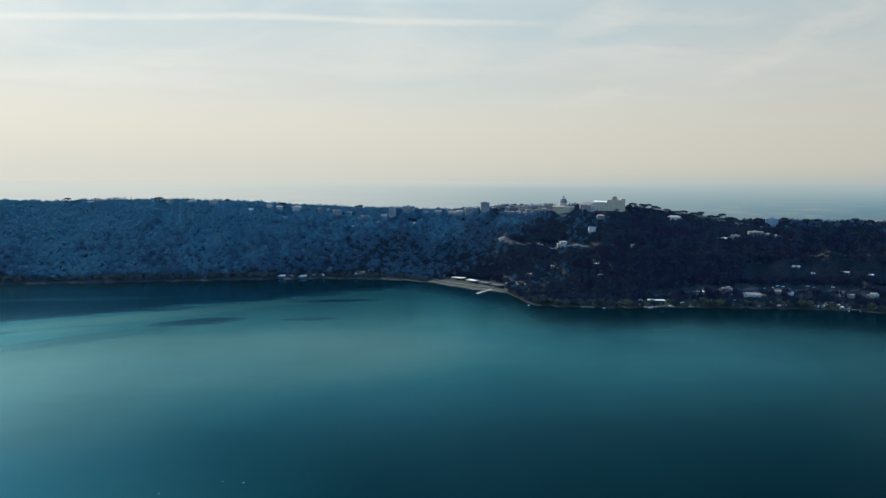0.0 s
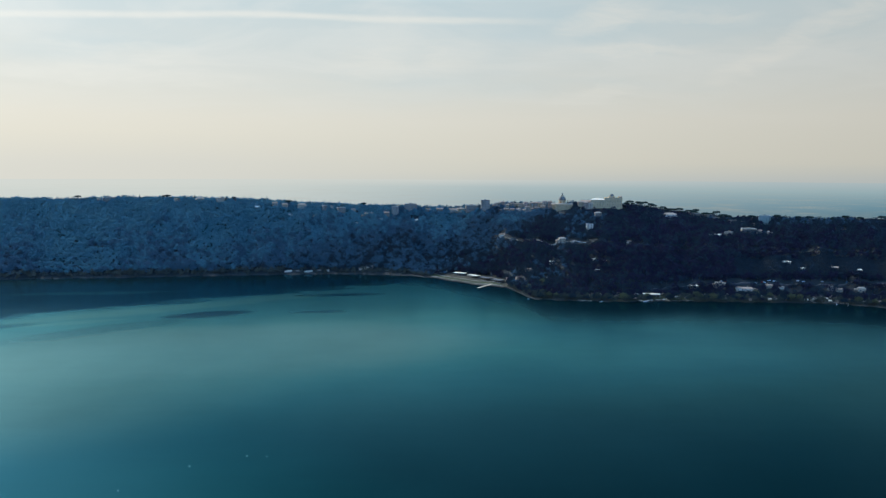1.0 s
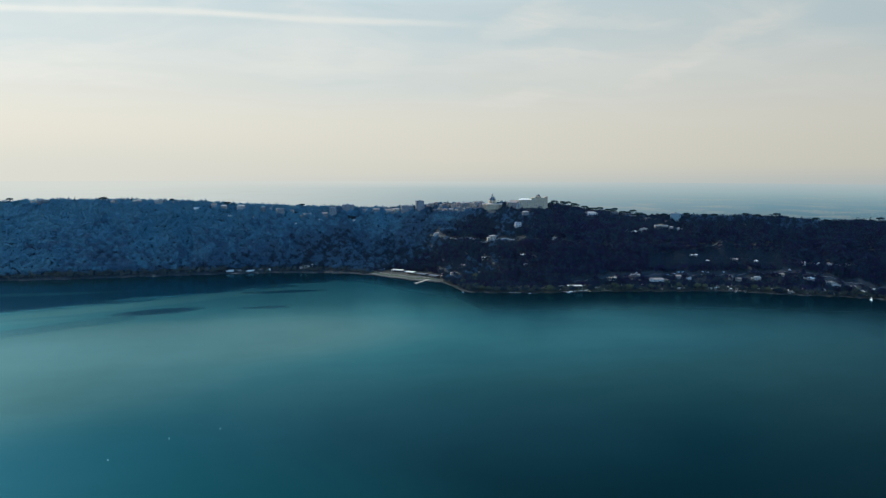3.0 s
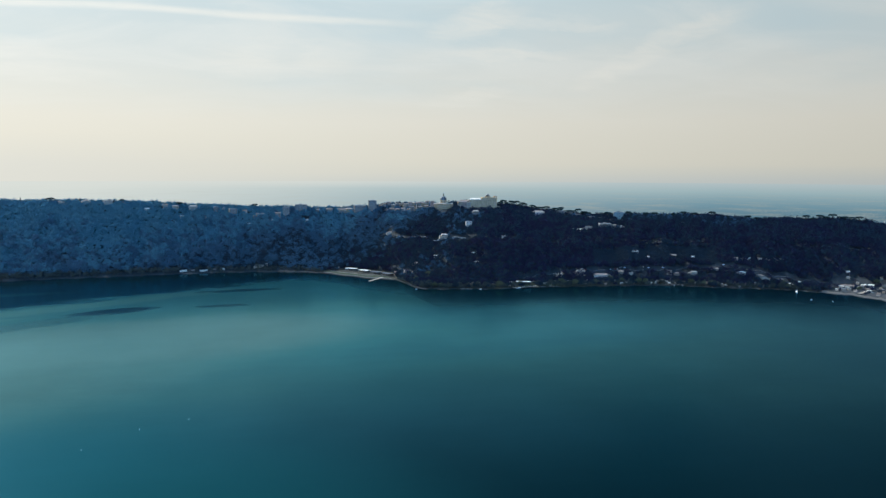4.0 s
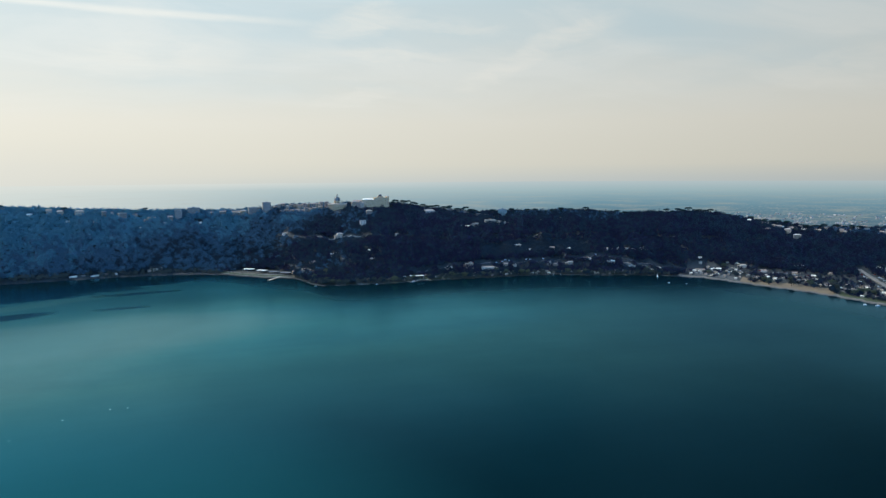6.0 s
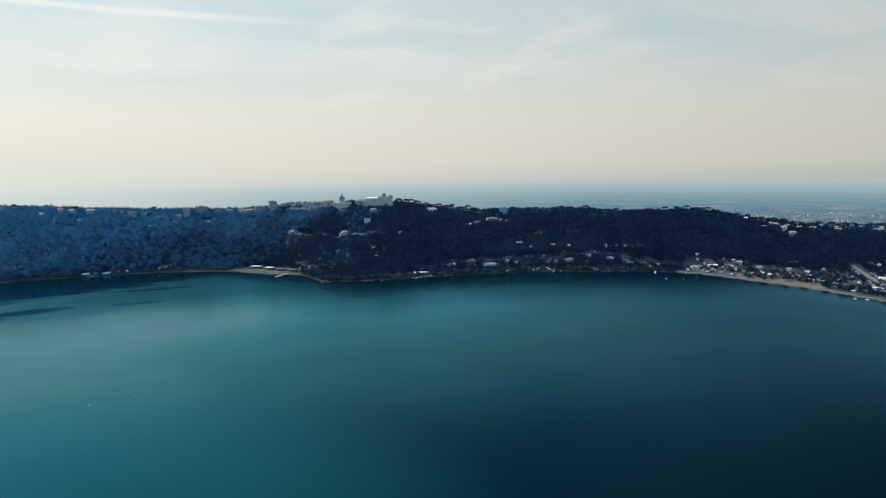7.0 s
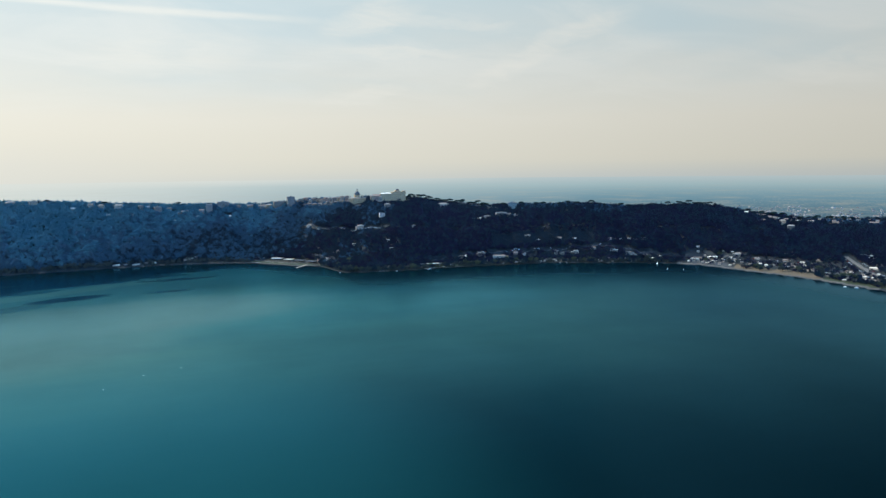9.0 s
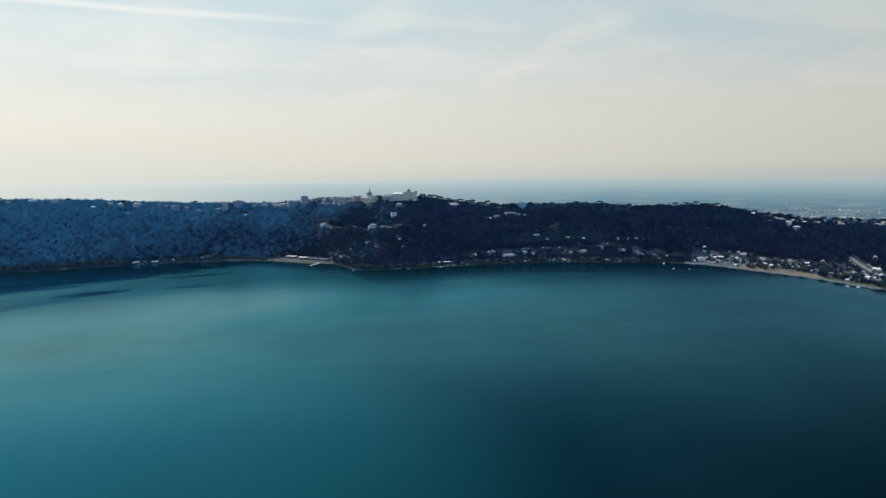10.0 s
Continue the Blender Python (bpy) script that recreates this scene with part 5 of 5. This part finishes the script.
def tufts(centres, radii, squash=0.8, ragged=0.45, per=8, blade=0.62):
    """Sprays of leaves: small ragged blades, each turned its own way, scattered round each centre."""
    n = len(centres) * per
    out_ = dice.normal(size=(n, 3))
    out_ *= (dice.uniform(0.2, 1.0, n) ** 0.5 / np.linalg.norm(out_, axis=1))[:, None]
    size_ = np.repeat(radii, per)[:, None]
    mid = np.repeat(centres, per, axis=0) + out_ * size_ * [1.05, 1.05, squash]
    a = dice.normal(size=(n, 3))
    a /= np.linalg.norm(a, axis=1, keepdims=True)
    b = np.cross(a, dice.normal(size=(n, 3)))
    b /= np.linalg.norm(b, axis=1, keepdims=True)
    k = dice.uniform(blade * (1 - ragged), blade * (1 + ragged), (n, 3, 1)) * size_[:, None]
    v = np.stack([mid + a * k[:, 0], mid + (-0.5 * a + 0.87 * b) * k[:, 1], mid + (-0.5 * a - 0.87 * b) * k[:, 2]], 1)
    return v.reshape(-1, 3), np.arange(3 * n).reshape(-1, 3)


def trunks(foot, top, r0, r1):
    """Three-sided tapered stems."""
    n = len(foot)
    a = np.arange(3) * 2 * math.pi / 3
    ring = np.stack([np.cos(a), np.sin(a), 0 * a], -1)
    v = np.concatenate([foot[:, None] + ring[None] * r0[:, None, None], top[:, None] + ring[None] * r1[:, None, None]], 1)
    f = np.array([(0, 1, 4), (0, 4, 3), (1, 2, 5), (1, 5, 4), (2, 0, 3), (2, 3, 5)])
    return v.reshape(-1, 3), (f[None] + 6 * np.arange(n)[:, None, None]).reshape(-1, 3)


def wood(name, xy, R, H, material, per=6, label="", squash=0.85, low=0.08):
    """A stand of many broadleaved trees in one mesh."""
    n = len(xy)
    z = height(xy[:, 0], xy[:, 1])
    k = np.arange(per)[None]
    a = dice.uniform(0, 6.28, (n, 1)) + k * 2.4 + dice.uniform(-0.5, 0.5, (n, per))
    out_ = np.where(k == 0, 0.1, dice.uniform(0.2, 0.95, (n, per)) ** 0.6 * 0.85) * R[:, None]
    up = np.where(k == 0, 0.9, low + (0.98 - low) * (1 - 0.55 * (out_ / R[:, None]) ** 2) * dice.uniform(0.35, 1, (n, per))) * H[:, None]
    cen = np.stack([xy[:, :1] + out_ * np.cos(a), xy[:, 1:] + out_ * np.sin(a), z[:, None] + up], -1).reshape(-1, 3)
    rad_ = (dice.uniform(0.42, 0.72, (n, per)) * R[:, None]).ravel()
    v1, f1 = tufts(cen, rad_, squash, 0.5, 8, 0.40)
    foot = np.stack([xy[:, 0], xy[:, 1], z - 0.6], -1)
    top = foot + np.stack([dice.uniform(-0.6, 0.6, n), dice.uniform(-0.6, 0.6, n), H * 0.7], -1)
    v2, f2 = trunks(foot, top, 0.05 * R + 0.08, 0.02 * R + 0.04)
    slot = np.r_[np.zeros(len(f1)), np.ones(len(f2))]
    ob = new(name, tri_mesh(name, np.r_[v1, v2], np.r_[f1, f2 + len(v1)], [material, M["bark"]], slot))
    return tagged(ob, label, "trees", kind="stuff")


def free(xy, extra=0.0):
    """Which places lie clear of buildings, roads and open ground."""
    ok = np.ones(len(xy), bool)
    for x, y, r in CLEAR:
        ok &= (xy[:, 0] - x) ** 2 + (xy[:, 1] - y) ** 2 > (r + extra) ** 2
    for nm, way, wide, lift, mt, lab in ROADS:
        w = np.array(way, float)
        for p, q in zip(w, w[1:]):
            k = np.clip(((xy - p) @ (q - p)) / ((q - p) @ (q - p)), 0, 1)
            ok &= np.hypot(*(xy - p - k[:, None] * (q - p)).T) > wide / 2 + {4.5: 6.5, 4.0: 2.5, 8: 9.0}.get(wide, 3.5) + extra
    return ok


def spread(step, x0, x1, y0, y1, seed):
    r = np.random.RandomState(seed)
    gx, gy = np.meshgrid(np.arange(x0, x1, step), np.arange(y0, y1, step))
    xy = np.stack([gx.ravel(), gy.ravel()], -1) + r.uniform(-0.45, 0.45, (gx.size, 2)) * step
    th, r_ = bearing(xy[:, 0], xy[:, 1])
    return xy, th, r_, r_ - shore_r(th)


xy, th, r_, dsh = spread(6.5, -1350, 1750, 380, 2000, 3)
lot = dice.uniform(0, 1, len(xy))
lump = np.array([noise.noise(Vector((p[0] * 0.011, p[1] * 0.011, 0.5))) for p in xy])
keep = (th > -43) & (th < 66) & (dsh > 7) & (r_ < rim_r(th) + 40)
keep &= ~((th > -9) & (th < -2.2) & (dsh < np.interp(th, [-9, -7.2, -6.2, -4, -2.3], [2, 66, 106, 104, 80])))                              # quay
keep &= ~((th > 39) & (dsh < 24))                                             # beach
keep &= ~((th > 54.8) & (th < 61.5) & (dsh > 52) & (dsh < 96) & (lot > 0.22))
keep &= ~((th > 40.8) & (th < 45.2) & (dsh > 22) & (dsh < 58) & (lot > 0.2))
keep &= ~((th > 45) & (th < 55.2) & (dsh < 68))                               # meadow
flats = (th > 40) & (dsh < np.interp(th, SHELF[:, 0], SHELF[:, 1]) + 25)
keep &= ~(flats & (lot > 0.42))
orchard = (th > 18) & (th < 30) & (dsh > 82) & (dsh < 150)
keep &= ~orchard
keep &= free(xy)
xy, th, r_, dsh, lot, lump, flats = (q[keep] for q in (xy, th, r_, dsh, lot, lump, flats))
up_ = np.clip((dsh - 20) / (rim_r(th) - shore_r(th) - 20), 0, 1)                  # 0 at the shore, 1 on the rim
# from evergreen oak in the west through mixed stands to ilex and bare wood in the east; their tones also paint the
# haze, paler westward and upslope
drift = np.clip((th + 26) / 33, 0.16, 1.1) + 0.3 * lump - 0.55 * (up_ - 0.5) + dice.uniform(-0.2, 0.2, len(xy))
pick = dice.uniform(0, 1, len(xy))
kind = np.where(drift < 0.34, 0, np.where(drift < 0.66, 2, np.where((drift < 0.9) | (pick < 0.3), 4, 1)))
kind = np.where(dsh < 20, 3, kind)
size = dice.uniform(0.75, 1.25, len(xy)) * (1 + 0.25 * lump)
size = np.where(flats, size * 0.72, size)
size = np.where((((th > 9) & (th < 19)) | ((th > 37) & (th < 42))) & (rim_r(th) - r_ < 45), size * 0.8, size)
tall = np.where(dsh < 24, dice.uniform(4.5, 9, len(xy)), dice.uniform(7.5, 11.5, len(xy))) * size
for k, nm, mt, per, lab in ((0, "evergreen_wood", "evergreen", 12, "dense dark evergreen oak wood on the crater slope, tinted for haze"), (1, "bare_wood", "bare", 11, "leafless brown winter wood on the slope"),
                            (2, "budding_wood", "mixed", 11, "grey-green trees just coming into leaf, tinted blue for haze"), (4, "ilex_wood", "ilex", 12, "dense blackish ilex wood among the bare trees"), (3, "shore_trees", "willow", 13, "pale willows and scrub along the waterline")):
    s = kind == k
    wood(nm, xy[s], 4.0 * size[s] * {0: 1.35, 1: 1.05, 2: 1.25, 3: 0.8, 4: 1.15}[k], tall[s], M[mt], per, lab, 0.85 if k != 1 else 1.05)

# orchard rows on the eastern slope
tho, do = np.meshgrid(np.arange(17.9, 30.1, 0.155), np.arange(80, 154, 4.4))
ro = np.interp(tho, SHORE[:, 0], SHORE[:, 1]) + do
oxy = np.stack([(CX + ro * np.sin(np.radians(tho))).ravel(), (CY + ro * np.cos(np.radians(tho))).ravel()], -1)
oxy = oxy + dice.uniform(-0.6, 0.6, oxy.shape)
oxy = oxy[free(oxy, -2)]
wood("olive_orchard", oxy, dice.uniform(2.2, 3.0, len(oxy)), dice.uniform(2.8, 4.0, len(oxy)), M["ilex"], 7, "rows of small dark grey-green orchard trees on the slope")

# reeds and low scrub at the water's edge
ths = np.r_[np.arange(-42, -9.6, 0.3), np.arange(-2.1, 39.5, 0.085)]
ths = ths + dice.uniform(-0.05, 0.05, len(ths))
ths = ths[np.sin(ths * 3.1) + np.sin(ths * 7.9 + 1) + 0.7 * np.sin(ths * 17.0) + dice.uniform(-0.8, 0.8, len(ths)) > -0.1]
rsd = shore_r(ths) + dice.uniform(-1.5, 5.5, len(ths))
sxy = np.stack([CX + rsd * np.sin(np.radians(ths)), CY + rsd * np.cos(np.radians(ths))], -1)
wood("reeds", sxy, dice.uniform(1.2, 2.8, len(sxy)), dice.uniform(1.6, 3.6, len(sxy)), M["reed"], 6, "dry reeds and low scrub at the waterline", 0.9, 0.2).location.z = 0.2


def pine(h, spread_, seed):
    """A stone pine: a bare leaning trunk that forks below a wide, flat crown."""
    r = np.random.RandomState(seed)
    e = thing("stone_pine", Matrix(), "dark umbrella-shaped stone pine on the rim", "tree", "stone pines of the rim")
    fork = 0.62 * h
    lean = r.uniform(-0.6, 0.6, 2)
    top = np.array([lean[0], lean[1], fork])
    seg = [(np.array([0, 0, -1.5]), top * [0.5, 0.5, 0.5], 0.6, 0.48), (top * 0.5, top, 0.48, 0.4)]
    tips = []
    for k in range(6):
        a = k * 1.05 + r.uniform(-0.3, 0.3)
        tip = top + np.array([math.cos(a) * spread_ * 0.6, math.sin(a) * spread_ * 0.6, 0.26 * h + r.uniform(-0.5, 0.5)])
        seg.append((top, tip, 0.26, 0.1))
        tips.append(tip)
    bm = bmesh.new()
    for p, q, r0, r1 in seg:
        rings = [[bm.verts.new((c[0] + rr_ * math.cos(b), c[1] + rr_ * math.sin(b), c[2])) for b in np.arange(6) * math.pi / 3] for c, rr_ in ((p, r0), (q, r1))]
        for k in range(6):
            bm.faces.new((rings[0][k], rings[0][(k + 1) % 6], rings[1][(k + 1) % 6], rings[1][k]))
    part("trunk", bm, M["bark"], e)
    n = 46
    a, q = r.uniform(0, 6.28, n), np.sqrt(r.uniform(0, 1, n)) * spread_ * 0.86
    zc = h * 0.86 + (1 - (q / spread_) ** 2) * 0.09 * h + r.uniform(-0.6, 0.35, n)
    v, f = clumps(np.stack([lean[0] + q * np.cos(a), lean[1] + q * np.sin(a), zc], -1), r.uniform(0.18, 0.32, n) * spread_, 0.7)
    ob = new("crown", tri_mesh("crown", v, f, [M["pine"]]))
    ob.parent = e
    return e


def cypress(h, seed):
    r = np.random.RandomState(seed)
    e = thing("cypress", Matrix(), "slender dark cypress standing above the wood", "tree", "cypresses")
    bm = bmesh.new()
    add_turned(bm, [(0.28, -1.2), (0.2, 1.5), (0.06, h * 0.8)], 6)
    part("trunk", bm, M["bark"], e)
    n = 34
    zc = np.linspace(1.3, h, n)
    w = 1.25 * np.sin(np.clip((zc / h) ** 0.6, 0, 0.97) * math.pi) ** 0.7 + 0.15
    a = np.arange(n) * 2.4
    v, f = clumps(np.stack([0.45 * w * np.cos(a), 0.45 * w * np.sin(a), zc - 0.3], -1), w * r.uniform(0.7, 0.95, n), 1.3)
    ob = new("crown", tri_mesh("crown", v, f, [M["pine"]]))
    ob.parent = e
    return e


def plant(models, spots, seed):
    """Sets copies of the models at (bearing, metres in front of the rim)."""
    r = random.Random(seed)
    for k, (b, inward) in enumerate(spots):
        rad_ = float(rim_r(b)) - inward
        x, y = CX + rad_ * math.sin(radians(b)), CY + rad_ * math.cos(radians(b))
        m = pose(x, y, float(height(x, y)) - 0.2, 0, 0, r.uniform(0, 360))
        src = models[k % len(models)]
        if k < len(models):
            src.matrix_basis = m
        else:
            copy_thing(src, m)


def shore_tree(h, wide, seed, leaf, lab):
    """A rounded broadleaved tree: forked trunk and a crown of small leaf sprays with gaps."""
    r = np.random.RandomState(seed)
    e = thing("lakeside_tree", Matrix(), lab, "tree", "lakeside trees")
    bm = bmesh.new()
    fork = np.array([r.uniform(-0.4, 0.4), r.uniform(-0.4, 0.4), 0.3 * h])
    seg = [(np.array([0, 0, -1.2]), fork, 0.045 * h, 0.032 * h)]
    lobes = [np.array([0, 0, 0.78 * h])]
    for k in range(6):
        a = k * 1.05 + r.uniform(-0.3, 0.3)
        tip = np.array([math.cos(a) * wide * r.uniform(0.45, 0.7), math.sin(a) * wide * r.uniform(0.45, 0.7), h * r.uniform(0.45, 0.72)])
        seg.append((fork, tip, 0.02 * h, 0.006 * h))
        lobes.append(tip)
    for p, q, r0, r1 in seg:
        rings = [[bm.verts.new((c[0] + rr_ * math.cos(b), c[1] + rr_ * math.sin(b), c[2])) for b in np.arange(5) * math.pi * 0.4] for c, rr_ in ((p, r0), (q, r1))]
        for k in range(5):
            bm.faces.new((rings[0][k], rings[0][(k + 1) % 5], rings[1][(k + 1) % 5], rings[1][k]))
    part("trunk", bm, M["bark"], e)
    n = 330
    dirs = r.normal(size=(n, 3))
    dirs /= np.linalg.norm(dirs, axis=1, keepdims=True)
    mid = np.array(lobes)[r.randint(0, len(lobes), n)]
    cen = mid + dirs * (r.uniform(0.3, 1.0, n) ** 0.5 * wide * 0.5)[:, None] * [1, 1, 0.85]
    v, f = tufts(cen, r.uniform(0.055, 0.12, n) * wide, 0.9)
    ob = new("crown", tri_mesh("crown", v, f, [M[leaf]]))
    ob.parent = e
    return e


def line_shore(models, spots, seed):
    """Sets copies of the models at (bearing, metres behind the waterline)."""
    r = random.Random(seed)
    k = 0
    for b, dd in spots:
        x, y = at_shore(b, dd)
        if any((x - p) ** 2 + (y - q) ** 2 < (rad_ + 1.5) ** 2 for p, q, rad_ in CLEAR):
            continue
        m = pose(x, y, float(height(x, y)) - 0.1, 0, 0, r.uniform(0, 360)) @ Matrix.Scale(r.uniform(0.75, 1.15), 4)
        src = models[k % len(models)]
        if k < len(models):
            src.matrix_basis = m
        else:
            copy_thing(src, m)
        k += 1


pr = random.Random(8)
plant([pine(14, 6.5, 1), pine(17, 8.0, 2), pine(12, 5.2, 3), pine(15.5, 7.2, 4)],
      [(9.95 + 0.32 * k + pr.uniform(-0.1, 0.1), pr.uniform(-14, 10)) for k in range(9)] + [(13.1 + 0.36 * k + pr.uniform(-0.12, 0.12), pr.uniform(-10, 16)) for k in range(16)]
      + [(20 + 1.25 * k + pr.uniform(-0.5, 0.5), pr.uniform(-8, 14)) for k in range(12)] + [(37.6 + 0.5 * k, pr.uniform(-6, 10)) for k in range(9)]
      + [(44 + 1.15 * k, pr.uniform(-10, 30)) for k in range(9)] + [(46.5 + 0.45 * k + pr.uniform(-0.15, 0.15), pr.uniform(-24, 4)) for k in range(5)] + [(50.5 + 0.5 * k + pr.uniform(-0.2, 0.2), pr.uniform(-24, 6)) for k in range(8)] + [(-34 + 5.3 * k + pr.uniform(-1.5, 1.5), pr.uniform(-2, 14)) for k in range(5)], 4)
plant([cypress(14, 1), cypress(11, 2), cypress(16, 3)],
      [(22.4 + 1.7 * k + pr.uniform(-0.5, 0.5), pr.uniform(0, 26)) for k in range(9)] + [(45.2 + 0.7 * k + pr.uniform(-0.3, 0.3), pr.uniform(10, 70)) for k in range(11)] + [(-30.2, 0), (-26.4, -4), (-24.1, 2), (-0.9, 4)], 6)

tr_ = random.Random(15)
line_shore([shore_tree(10, 5.5, 1, "olive", "rounded tree in yellow-green spring leaf by the lake"), shore_tree(12, 6.0, 2, "ilex", "rounded dark broadleaved tree by the lake"), shore_tree(8, 6.2, 3, "ilex", "low spreading dark broadleaved tree by the lake"), shore_tree(7, 4.2, 6, "bare", "small leafless brown tree by the lake"),
            shore_tree(11, 5.0, 4, "willow", "pale willow by the lake"), shore_tree(13, 6.5, 5, "ilex", "rounded dark evergreen tree by the lake")],
           [(tr_.uniform(2, 39.5), tr_.uniform(9, 34)) for k in range(64)] + [(tr_.uniform(-1, 39.5), tr_.uniform(3.5, 15)) for k in range(70)] + [(tr_.uniform(-2.1, 1.5), tr_.uniform(8, 90)) for k in range(26)] + [(tr_.uniform(40, 61), tr_.uniform(26, 110)) for k in range(44)] + [(tr_.uniform(44, 56), tr_.uniform(16, 60)) for k in range(16)] + [(tr_.uniform(54, 61.5), tr_.uniform(14, 75)) for k in range(34)], 2)
